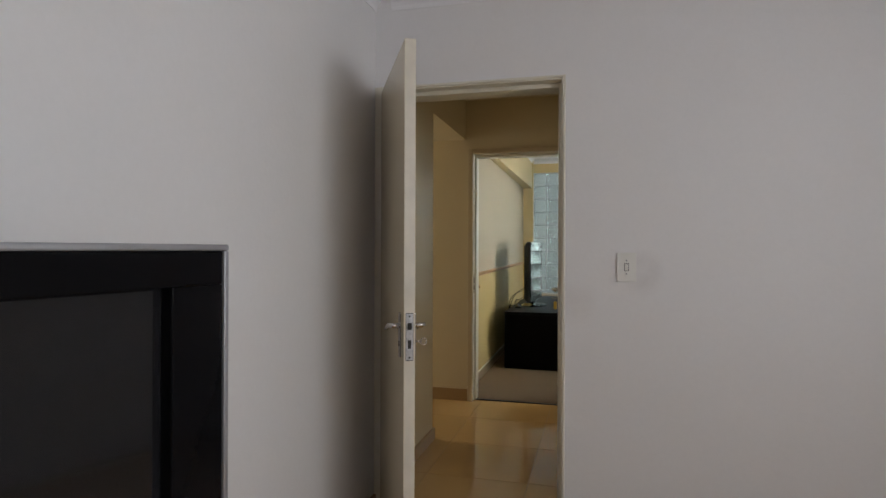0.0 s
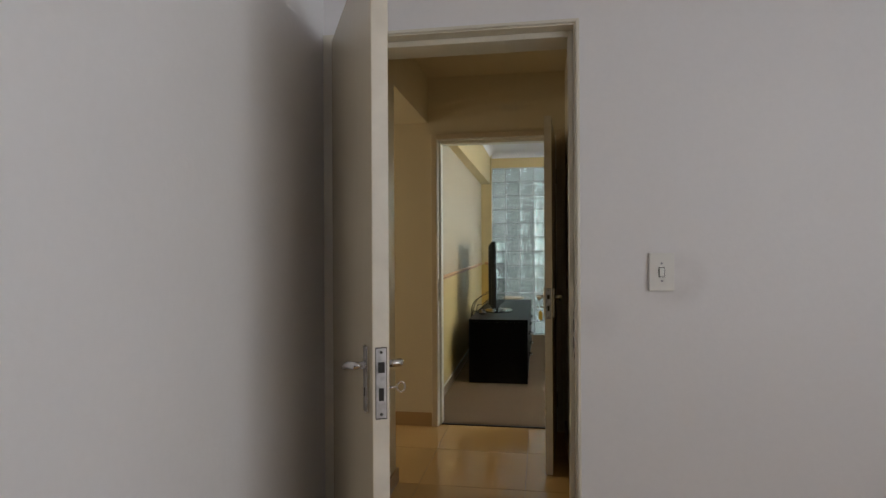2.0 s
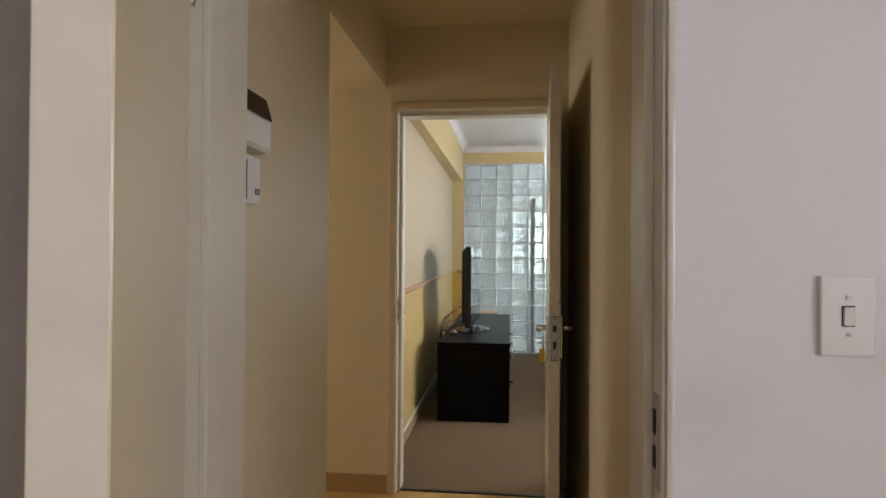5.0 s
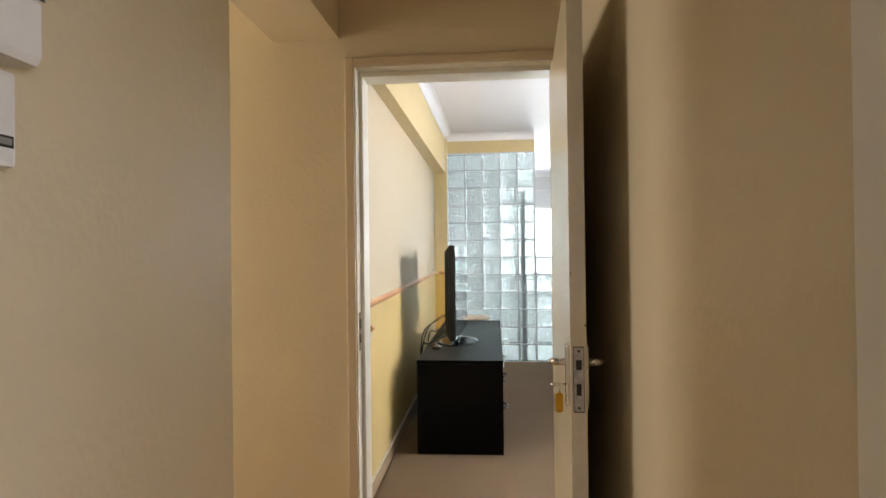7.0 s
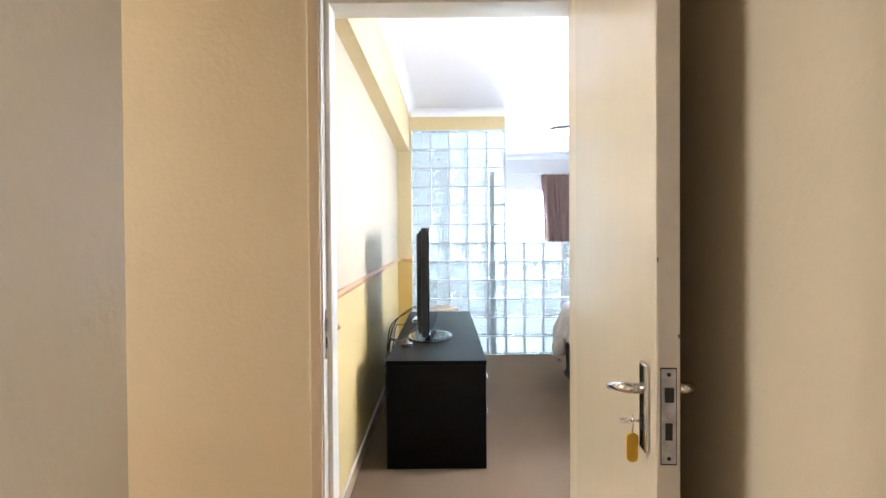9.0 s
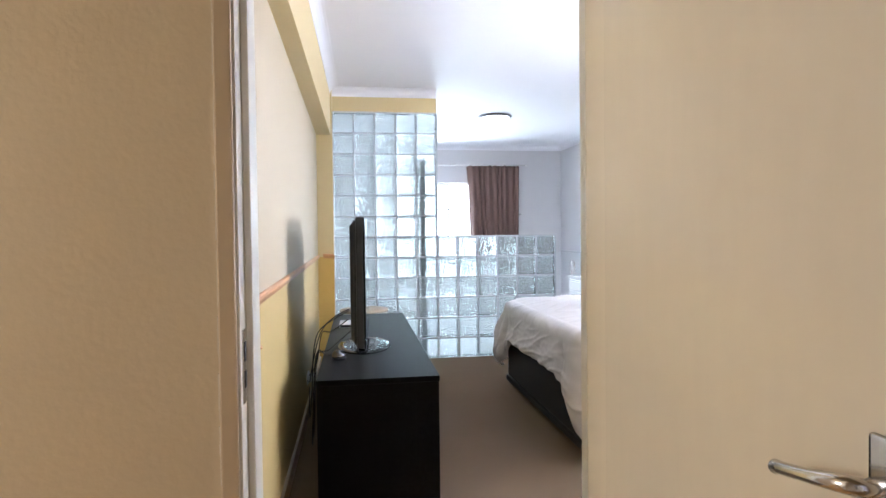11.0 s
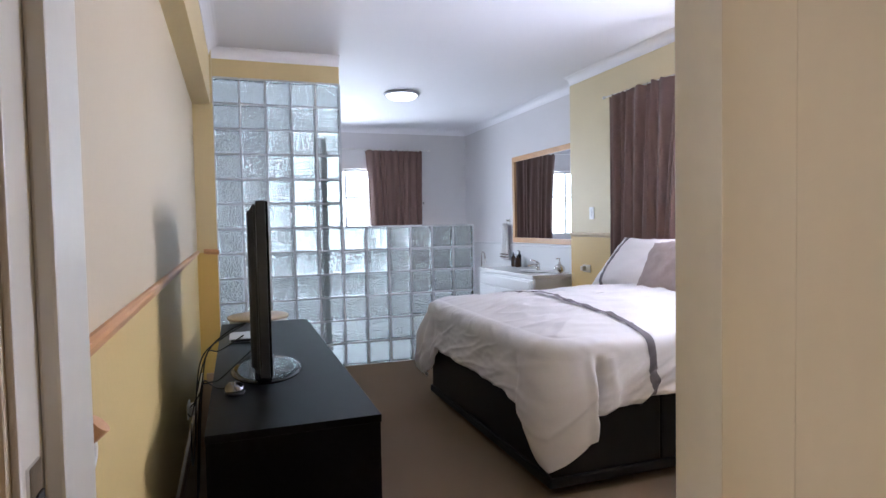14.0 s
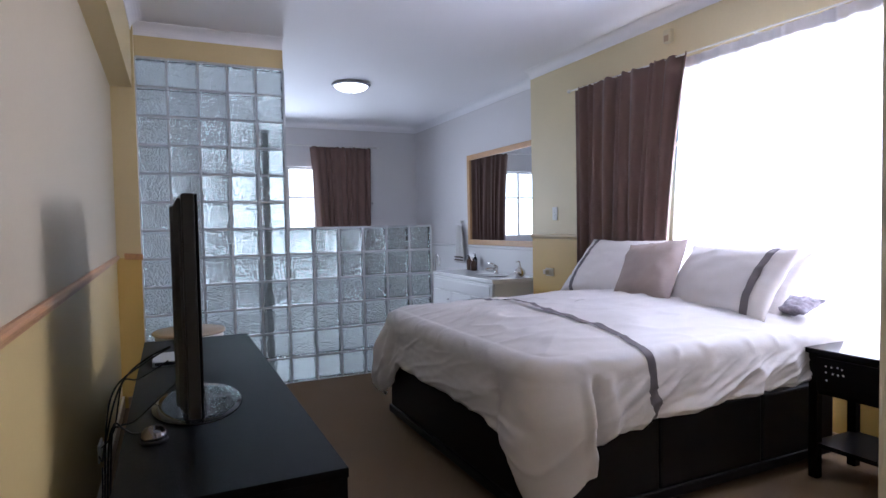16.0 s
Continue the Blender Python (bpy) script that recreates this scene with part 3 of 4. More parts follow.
# ---- glass block wall ----
def glass_wall():
    root = tagged(new("glass_block_wall"), "partition of clear rippled square glass blocks with white joints, a tall part and a low part", kind="structure")
    bm = bmesh.new()
    j = 0.0075
    for i in range(12):
        x = 0.2 * i
        top = 2.4 if i <= 5 else 1.2
        box(bm, (x - (j if i else 0), -0.001, 0.0), (x + (j if i < 11 else 0.004), 0.081, top))
    for k in range(13):
        z = 0.2 * k
        cols = 5 if k > 6 else 11
        for i in range(cols):
            box(bm, (0.2 * i + j, -0.001, max(z - j, 0)), (0.2 * i + 0.2 - j, 0.081, z + j))
    part("mortar", bm, MORTAR, root)
    bm = bmesh.new()
    w = 0.0922
    box(bm, (-w, -0.04, -w), (w, 0.04, w), 0.010)
    for f in bm.faces:
        f.smooth = True
    bmesh.ops.recalc_face_normals(bm, faces=bm.faces)
    me = bpy.data.meshes.new("glass_block")
    bm.to_mesh(me)
    bm.free()
    me.materials.append(BLOCK)
    for i in range(11):
        for k in range(12 if i < 5 else 6):
            b = new("glass_block", me)
            b.parent = root
            b.location = (0.2 * i + 0.1, 0.04, 0.2 * k + 0.1)


glass_wall()
structure("shower_post", GREYW, ((0.85, 0.13, 0.0), (0.90, 0.2, 1.95)), label="grey upright behind the glass blocks")


# ---- windows ----
def window(name, a, b, lo, hi, axis, at, mull, trans, label):
    root = tagged(new(name), label, "window", kind="structure")

    def bar(nm, u0, u1, z0, z1, d0=-0.02, d1=0.02, m=STEEL, parent=root):
        if axis == "x":
            return boxes(nm, m, parent, ((at + d0, u0, z0), (at + d1, u1, z1)), bevel=0.002 if m is STEEL else 0)
        return boxes(nm, m, parent, ((u0, at + d0, z0), (u1, at + d1, z1)), bevel=0.002 if m is STEEL else 0)

    bar("frame", a, a + 0.03, lo, hi), bar("frame", b - 0.03, b, lo, hi)
    bar("frame", a + 0.03, b - 0.03, lo, lo + 0.03), bar("frame", a + 0.03, b - 0.03, hi - 0.03, hi)
    edges = [a + 0.03, *mull, b - 0.03]
    for u in mull:
        bar("mullion", u - 0.014, u + 0.014, lo + 0.03, hi - 0.03)
    for u, v in zip(edges, edges[1:]):
        bar("transom", u + 0.014, v - 0.014, trans - 0.012, trans + 0.012)
        for z0, z1 in ((lo + 0.03, trans - 0.012), (trans + 0.012, hi - 0.03)):
            pane = bar("pane", u, v, z0, z1, -0.002, 0.002, PANE)
            pane.visible_shadow = False
    return root


window("window_bedroom", W1A, W1B, W1L, W1H, "x", 3.5, [-2.65, -1.95], 1.75, "white steel window with bright daylight behind")
window("window_bathroom", W2A, W2B, W2L, W2H, "y", YW + 0.1, [1.65, 2.0], 1.62, "white steel casement window with bright daylight")
window("window_office", -10.45, -7.75, 0.95, 2.15, "x", 3.1, [-9.55, -8.65], 1.7, "white steel window")


def curtain(name, label, axis, at, a, b, top, bottom, a2, b2, folds, amp, material, seed=1, header=0.05, parts=True):
    """Pleated cloth between a and b at the top and a2 and b2 at the bottom."""
    root = thing(name, label, "curtain")
    rnd = random.Random(seed)
    n, rows = folds * 10, 28
    phase = [rnd.uniform(-0.35, 0.35) for _ in range(folds + 1)]
    bm = bmesh.new()
    grid = []
    for r in range(rows + 1):
        v = r / rows
        z = top + (bottom - top) * v
        line = []
        for i in range(n + 1):
            u = i / n
            w = 1 - (1 - v) ** 2
            x = (a + (b - a) * u) * (1 - w) + (a2 + (b2 - a2) * u) * w
            k = u * folds
            ph = phase[int(min(k, folds - 1e-6))]
            k += 0.22 * math.sin(k * 1.9 + seed)
            wave = math.sin(2 * math.pi * k + ph * v * 2) * amp * (0.55 + 0.45 * v) + amp * 0.5 * math.sin(2 * math.pi * k * 0.37 + seed + 1.5 * v)
            zz = z + ((0.008 if material is not SHEER else 0.0025) * math.sin(2 * math.pi * k * 1.5 + seed) if r == 0 else 0)
            p = (at + wave, x, zz) if axis == "x" else (x, at + wave, zz)
            line.append(bm.verts.new(p))
        grid.append(line)
    for r in range(rows):
        for i in range(n):
            bm.faces.new((grid[r][i], grid[r][i + 1], grid[r + 1][i + 1], grid[r + 1][i])).smooth = True
    first = [v.co.copy() for v in grid[0]]
    ob = part("cloth", bm, material, root)
    if material is not SHEER:
        so = ob.modifiers.new("thickness", "SOLIDIFY")
        so.thickness = 0.004
    else:
        bm = bmesh.new()
        rows = [[bm.verts.new((v.x - 0.004, v.y, z + (0.016 * noise.noise(Vector((v.y * 9, 1, 1))) + 0.008 * noise.noise(Vector((v.y * 40, 2, 1))) if z < 2.2 else 0))) for v in band] for z, band in ((2.249, first), (2.185, first))]
        for i in range(n):
            bm.faces.new((rows[0][i], rows[0][i + 1], rows[1][i + 1], rows[1][i])).smooth = True
        part("header_tape", bm, TAPEM, root, "doubled gathered header band")
    return root


curtain("curtain", "brown satin pleated curtain on a rod at the bedroom window", "x", 3.19, -0.69, -1.84, 2.27, 0.35, -0.72, -1.66, 11, 0.036, CURTAIN, 3)
curtain("net_curtain", "white sheer net curtain glowing with daylight at the bedroom window", "x", 3.235, -1.78, -3.75, 2.25, 0.35, -1.66, -3.75, 22, 0.012, SHEER, 5)
curtain("curtain", "short brown satin curtain on a rod at the bathroom window", "y", 3.33, 1.92, 2.76, 2.29, 0.75, 1.99, 2.74, 9, 0.030, CURTAIN, 8)


def rod(name, a, b, r, label, brackets, wall):
    root = thing(name, label, "curtain rod")
    bm = bmesh.new()
    tube(bm, [a, b], r, 10)
    part("rod", bm, PLASTIC, root)
    for p in (a, b):
        bm = bmesh.new()
        lathe(bm, [(0.004, -0.014), (0.013, -0.008), (0.015, 0), (0.013, 0.008), (0.004, 0.014)], 12, p)
        part("finial", bm, PLASTIC, root)
    for p in brackets:
        bm = bmesh.new()
        q = (wall, p[1], p[2]) if abs(a[0] - b[0]) < 0.01 else (p[0], wall, p[2])
        tube(bm, [p, q], 0.006, 8)
        part("bracket", bm, PLASTIC, root)


rod("curtain_rod", (3.2, -0.6, 2.28), (3.2, -3.8, 2.235), 0.0055, "thin white curtain rod above the bedroom window", [(3.2, -0.75, 2.278), (3.2, -2.28, 2.256), (3.2, -3.7, 2.236)], XR)
rod("curtain_rod", (0.9, 3.33, 2.30), (2.88, 3.33, 2.30), 0.008, "thin white curtain rod above the bathroom window", [(1.0, 3.33, 2.30), (2.83, 3.33, 2.30)], YW)


# ---- bed ----
BX0, BX1, BY0, BY1 = 1.40, 3.12, -2.79, -1.15


def bed():
    root = thing("bed", "double bed with a black leatherette base on castors", "bed")
    for x0, x1 in ((BX0, 1.98), (1.985, 2.6), (2.605, BX1)):
        bm = bmesh.new()
        box(bm, (x0, BY0, 0.09), (x1, BY1, 0.40), 0.012)
        part("base_panel", bm, LEATHER, root, "black leatherette base section")
    boxes("plinth", LEATHER, root, ((BX0 - 0.012, BY0 - 0.012, 0.05), (BX1, BY1 + 0.012, 0.095)), bevel=0.008)
    bm = bmesh.new()
    box(bm, (BX0 + 0.03, BY0 + 0.03, 0.40), (BX1, BY1 - 0.03, 0.615), 0.03)
    part("mattress", bm, PILLOWM, root, "white mattress")
    for x in (BX0 + 0.1, BX1 - 0.12):
        for y in (BY0 + 0.1, BY1 - 0.1):
            bm = bmesh.new()
            tube(bm, [(x - 0.015, y, 0.028), (x + 0.015, y, 0.028)], 0.024, 12)
            box(bm, (x - 0.02, y - 0.02, 0.035), (x + 0.02, y + 0.02, 0.052))
            part("castor", bm, BLACKM, root)


bed()


def cloth_outline():
    """Points round the flat of the duvet, from the near head end over the foot to the far head end: place, outward way, and
    how far along it lies from the near foot corner (positive on the near side)."""
    x0, y0, y1, rc, head = BX0 + 0.03, BY0 + 0.03, BY1 - 0.03, 0.09, 3.10
    rows = []
    for x in np.arange(head, x0 + rc, -0.012):
        rows.append(((x, y0), (0, -1), x - x0))
    for k in range(29):
        a = radians(270 - 90 * k / 28)
        rows.append(((x0 + rc + rc * math.cos(a), y0 + rc + rc * math.sin(a)), (math.cos(a), math.sin(a)), rc * (1 - 2 * k / 28)))
    for y in np.arange(y0 + rc + 0.012, y1 - rc, 0.012):
        rows.append(((x0, y), (-1, 0), -(y - y0)))
    for k in range(29):
        a = radians(180 - 90 * k / 28)
        rows.append(((x0 + rc + rc * math.cos(a), y1 - rc + rc * math.sin(a)), (math.cos(a), math.sin(a)), -(y1 - y0) + rc * (1 - 2 * k / 28)))
    for x in np.arange(x0 + rc + 0.012, head, 0.012):
        rows.append(((x, y1), (0, 1), -(y1 - y0) - (x - x0)))
    return rows


def cloth_hem(c):
    return float(np.interp(c, (-3.3, -1.95, -1.75, -1.66, -1.58, -1.50, -1.42, -1.30, -0.9, -0.3, -0.26, -0.20, -0.14, -0.08, -0.03, 0.0, 0.04, 0.10, 0.155, 0.178, 0.24, 0.45, 0.9, 1.3, 1.8),
                           (0.42, 0.41, 0.37, 0.26, 0.19, 0.19, 0.27, 0.40, 0.395, 0.395, 0.385, 0.345, 0.31, 0.25, 0.165, 0.135, 0.18, 0.255, 0.285, 0.35, 0.375, 0.415, 0.435, 0.45, 0.47)))


def ridges(x, y, seed):
    """Sharp-crested creases, between 0 and 1."""
    return max(1 - abs(noise.noise(Vector((x, y, seed)))) * 3.4, 0) ** 1.6


def cloth_top(x, y, edge):
    top = 0.703
    puff = 0.082 * (1 - math.exp(-edge / 0.30)) - 0.008
    warp = noise.noise(Vector((x * 1.6, y * 1.6, 9)))
    z = 0.020 * noise.noise(Vector((x * 2.3, y * 2.3, 0.3)))
    z += 0.011 * ridges(1.6 * x + 0.9 * warp, 4.2 * y + 0.8 * x, 2.0) * (0.4 + noise.noise(Vector((x * 2, y * 2, 4))))
    z += 0.008 * ridges(3.0 * x - 2.0 * y + warp, 7.0 * y + 2.0 * x, 5.0)
    z += 0.006 * noise.noise(Vector((x * 6 + warp, y * 8, 2))) + 0.003 * noise.noise(Vector((x * 14, y * 18, 2)))
    return top + puff + z * min(0.35 + edge / 0.15, 1)


def cloth_side(place, way, c, q):
    """A point q metres of cloth out from the flat's outline."""
    R = 0.085
    zt = cloth_top(place[0], place[1], 0.0)
    hem = cloth_hem(c)
    corner = math.exp(-((c - 0.03) / 0.11) ** 2)
    corner2 = math.exp(-((c + 1.54) / 0.10) ** 2)
    a = min(q / (R * math.pi / 2), 1.0)
    reach, drop = R * math.sin(a * math.pi / 2), R * (1 - math.cos(a * math.pi / 2))
    early = 0.006 * ridges(c * 6.5, q * 5 + c, 4.0) * (1 - abs(2 * a - 1)) if a < 1 else 0.0
    reach, drop = reach + early, drop - early
    if a >= 1:
        t = min((q - R * math.pi / 2) / 0.5, 1.0)
        drop = R + (zt - R - hem) * t
        near = 1 / (1 + math.exp(-(c - 0.2) / 0.05))
        foot = (1 - near) / (1 + math.exp(-(c + 1.45) / 0.05))
        fold = near * (0.032 * ridges(c * 4.6 + t * 1.3, t * 0.7 + 0.3 * c, 1.0) + 0.018 * ridges(c * 8.5 + t * 3.4, t * 0.9, 6.0) + 0.008 * noise.noise(Vector((c * 9 + t * 6, t * 2.2, 11))) + 0.004 * noise.noise(Vector((c * 26 + t * 8, t * 7, 5))))
        fold += foot * (0.024 * noise.noise(Vector((c * 3.2 - t, t * 1.8, 3))) + 0.012 * ridges(c * 5 + t * 3.0, t * 1.4, 8.0) + 0.004 * noise.noise(Vector((c * 19, t * 8, 5))))
        fold += (1 - near - foot) * (0.026 * math.sin(c * 56 + t * 2.0) + 0.022 * ridges(c * 13 + t, t * 1.5, 3.0) + 0.020 * noise.noise(Vector((c * 13, t * 4, 3))))
        crease = -0.065 * math.exp(-((c - 0.175) / 0.018) ** 2) + 0.028 * math.exp(-((c - 0.135) / 0.022) ** 2)
        crease += -0.020 * math.exp(-((c + 0.20) / 0.03) ** 2) + 0.014 * math.exp(-((c - 0.245) / 0.02) ** 2)
        rise = min(t * 3, 1.0) * 0.75 + 0.25
        reach += fold * rise * (0.5 + 0.5 * t) + crease * rise
        reach += corner * (0.055 * math.sin(min(t, 1) * math.pi * 0.7) - 0.01 * t) + corner2 * 0.07 * math.sin(t * math.pi * 0.8)
        reach += 0.015 * t - 0.022 * max(t - 0.9, 0) / 0.1 * (1 - corner)
        drop += 0.006 * noise.noise(Vector((c * 9, 1, 1))) * t
    return Vector((place[0] + way[0] * reach, place[1] + way[1] * reach, zt - drop))


def duvet():
    root = thing("duvet", "rumpled white cotton duvet with a grey ribbon stripe on the bed", "bedding")
    rows = cloth_outline()
    x0, mid = BX0 + 0.03, (BY0 + BY1) / 2
    inner = [1 - (1 - k / 60) ** 1.3 for k in range(60)]
    outer = [k * 0.0135 for k in range(11)] + [0.1336 + 0.5 * k / 46 for k in range(1, 47)]
    bm = bmesh.new()
    g = []
    for place, way, c in rows:
        sx, sy = min(max(place[0], x0 + 0.75), 3.10), mid
        line = []
        for r in inner:
            x, y = sx + (place[0] - sx) * r, sy + (place[1] - sy) * r
            edge = min(x - x0, y - (BY0 + 0.03), BY1 - 0.03 - y)
            line.append(bm.verts.new((x, y, cloth_top(x, y, max(edge, 0)))))
        line += [bm.verts.new(cloth_side(place, way, c, q)) for q in outer]
        g.append(line)
    for a, b in zip(g, g[1:]):
        for k in range(len(g[0]) - 1):
            bm.faces.new((a[k], a[k + 1], b[k + 1], b[k])).smooth = True
    bmesh.ops.remove_doubles(bm, verts=bm.verts, dist=0.0005)
    ob = part("cover", bm, LINEN, root)
    so = ob.modifiers.new("thickness", "SOLIDIFY")
    so.thickness, so.offset = 0.010, -1
    bm = bmesh.new()
    g = []
    for w in (-0.021, -0.0105, 0.0, 0.0105, 0.021):
        line = []
        for sy, way in ((-1, (0, -1)), (1, (0, 1))):
            run = []
            edge_y = BY0 + 0.03 if sy < 0 else BY1 - 0.03
            for q in outer[::-1]:
                lean_x = w + 1.885
                c = lean_x - x0 if sy < 0 else -(BY1 - BY0 - 0.06) - (lean_x - x0)
                p = cloth_side((lean_x, edge_y), way, c, min(q, 0.625))
                run.append(p + Vector((0, sy * 0.003 * min(q / 0.1, 1), 0.004 * (1 - min(q / 0.12, 1)))))
            for k in range(1, 70):
                y = edge_y + (mid - edge_y) * k / 70
                x = 1.885 + w
                run.append(Vector((x, y, cloth_top(x, y, max(min(abs(y - BY0 - 0.03), abs(BY1 - 0.03 - y)), 0)) + 0.004)))
            line += run if sy < 0 else run[::-1]
        g.append([bm.verts.new(p) for p in line])
    for a, b in zip(g, g[1:]):
        for k in range(len(a) - 1):
            bm.faces.new((a[k], b[k], b[k + 1], a[k + 1])).smooth = True
    bmesh.ops.recalc_face_normals(bm, faces=bm.faces)
    part("stripe", bm, STRIPE, root, "grey ribbon stripe")


duvet()


def pillow(name, m, w, h, d, material, label, category, stripes=(), seed=0, group=""):
    root = thing(name, label, category, m, group)
    n = 28

    def pt(i, j, s, lift=0.0):
        a, b = 2 * i / n - 1, 2 * j / n - 1
        pin = 1 - 0.10 * (1 - abs(b) ** 2) * abs(a) ** 3
        pin2 = 1 - 0.10 * (1 - abs(a) ** 2) * abs(b) ** 3
        t = max((1 - abs(a) ** 2.6) * (1 - abs(b) ** 2.6), 0) ** 0.55
        wr = 0.012 * noise.noise(Vector((a * 3 + seed, b * 3, s))) + 0.006 * noise.noise(Vector((a * 9 + seed, b * 8, s)))
        return Vector((a * w / 2 * pin, b * h / 2 * pin2, s * (t * d / 2 + lift + wr * min(t * 3, 1))))

    bm = bmesh.new()
    for s in (1, -1):
        g = [[bm.verts.new(pt(i, j, s)) for j in range(n + 1)] for i in range(n + 1)]
        for i in range(n):
            for j in range(n):
                bm.faces.new((g[i][j], g[i + 1][j], g[i + 1][j + 1], g[i][j + 1])).smooth = True
    bmesh.ops.remove_doubles(bm, verts=bm.verts, dist=0.0008)
    part("case", bm, material, root)
    for x in stripes:
        bm = bmesh.new()
        i0 = (x / w + 0.5) * n
        g = [[bm.verts.new(pt(i0 + k * n * 0.04 / w / 3, j, 1, 0.003)) for j in range(n + 1)] for k in range(4)]
        for k in range(3):
            for j in range(n):
                bm.faces.new((g[k][j], g[k + 1][j], g[k + 1][j + 1], g[k][j + 1])).smooth = True
        part("stripe", bm, STRIPE, root, "grey ribbon stripe")
    return root


def lean(x, y, z, tilt, turn=0.0, roll=0.0):
    """Pose of a pillow whose width runs along the room's y and which leans back towards +x."""
    return Matrix.Translation((x, y, z)) @ Matrix.Rotation(radians(turn), 4, "Z") @ Matrix.Rotation(radians(-90), 4, "Z") @ Matrix.Rotation(radians(tilt), 4, "X") @ Matrix.Rotation(radians(roll), 4, "Z")


pillow("pillow", lean(2.91, -1.42, 0.895, 48, 3), 0.68, 0.49, 0.16, PILLOWM, "white cotton pillow with a grey stripe leaning by the curtain", "pillow", (-0.24,), seed=2, group="pillows on the bed")
pillow("pillow", lean(2.88, -2.36, 0.875, 52, -2), 0.70, 0.46, 0.18, PILLOWM, "white cotton pillow with a grey stripe beside the cushion", "pillow", (0.22,), seed=7, group="pillows on the bed")
pillow("pillow", lean(2.99, -2.36, 0.85, 54, 0), 0.66, 0.44, 0.13, PILLOWM, "plain white pillow behind the striped one", "pillow", seed=9, group="pillows on the bed")
pillow("cushion", lean(2.76, -1.93, 0.90, 54, 6, 8), 0.41, 0.44, 0.17, TAUPE, "taupe plush square cushion leaning on the white pillows", "cushion", seed=4)
pillow("pillow", lean(3.0, -2.62, 0.768, 10, 10), 0.30, 0.24, 0.07, MAUVE, "mauve patterned pillow lying at the bed's edge", "pillow", seed=12)


# ---- nightstand ----
def nightstand():
    root = thing("nightstand", "black wooden nightstand with a studded drawer beside the bed", "nightstand")
    x0, x1, y0, y1 = 2.835, 3.165, -3.25, -2.85
    boxes("tabletop", BLACKP, root, ((x0 - 0.02, y0 - 0.02, 0.585), (x1, y1 + 0.015, 0.61)), bevel=0.004)
    boxes("body", BLACKW, root, ((x0 + 0.008, y0 + 0.006, 0.40), (x1 - 0.006, y1 - 0.006, 0.585)), bevel=0.002)
    drawer = boxes("drawer", BLACKW, root, ((x0 - 0.006, y0 + 0.04, 0.42), (x0 + 0.008, y1 - 0.04, 0.57)), bevel=0.003)
    for x in (x0, x1 - 0.04):
        for y in (y0, y1 - 0.04):
            boxes("leg", BLACKW, root, ((x, y, 0.004), (x + 0.04, y + 0.04, 0.585)), bevel=0.003)
    boxes("shelf", BLACKW, root, ((x0 + 0.01, y0 + 0.01, 0.15), (x1 - 0.01, y1 - 0.01, 0.17)))
    rnd = random.Random(3)
    for k in range(9):
        y, z = y1 - 0.08 - 0.024 * (k % 4) - rnd.uniform(0, 0.01), 0.54 - 0.03 * (k // 4) - rnd.uniform(0, 0.008)
        bm = bmesh.new()
        lathe(bm, [(0.0045, 0), (0.003, 0.003), (0.001, 0.004)], 8)
        bmesh.ops.transform(bm, matrix=Matrix.Translation((x0 - 0.006, y, z)) @ Matrix.Rotation(radians(-90), 4, "Y"), verts=bm.verts)
        part("stud", bm, PLASTIC, drawer)


nightstand()


# ---- low cabinet with the television ----
CX0, CX1, CY0, CY1, CZ = 0.035, 0.575, -3.14, -0.97, 0.588


def cabinet():
    root = thing("cabinet", "long low black-brown wooden chest of drawers against the wall", "cabinet")
    boxes("top", BLACKW, root, ((CX0, CY0, CZ - 0.025), (CX1, CY1, CZ)), bevel=0.002)
    boxes("side_panel", BLACKW, root, ((CX0 + 0.002, CY0 + 0.001, 0.006), (CX1 - 0.004, CY0 + 0.02, CZ - 0.025)))
    boxes("side_panel", BLACKW, root, ((CX0 + 0.002, CY1 - 0.02, 0.006), (CX1 - 0.004, CY1 - 0.001, CZ - 0.025)))
    boxes("back_panel", BLACKW, root, ((CX0 + 0.004, CY0 + 0.02, 0.02), (CX0 + 0.01, CY1 - 0.02, CZ - 0.025)))
    boxes("bottom", BLACKW, root, ((CX0 + 0.01, CY0 + 0.02, 0.04), (CX1 - 0.02, CY1 - 0.02, 0.055)))
    cols, n = (CY1 - CY0 - 0.04) / 3, 3
    for i in range(n):
        for z0, z1, hz in ((0.055, 0.30, 0.215), (0.305, 0.56, 0.42)):
            y0 = CY0 + 0.02 + cols * i
            d = boxes("drawer", BLACKW, root, ((CX1 - 0.02, y0 + 0.002, z0), (CX1 - 0.002, y0 + cols - 0.002, z1)), bevel=0.0015)
            bm = bmesh.new()
            c = y0 + cols / 2
            tube(bm, [(CX1 - 0.002, c - 0.06, hz), (CX1 + 0.022, c - 0.06, hz), (CX1 + 0.026, c - 0.055, hz), (CX1 + 0.026, c + 0.055, hz), (CX1 + 0.022, c + 0.06, hz), (CX1 - 0.002, c + 0.06, hz)], 0.006, 8)
            part("handle", bm, CHROME, d, "chrome bar handle")


cabinet()


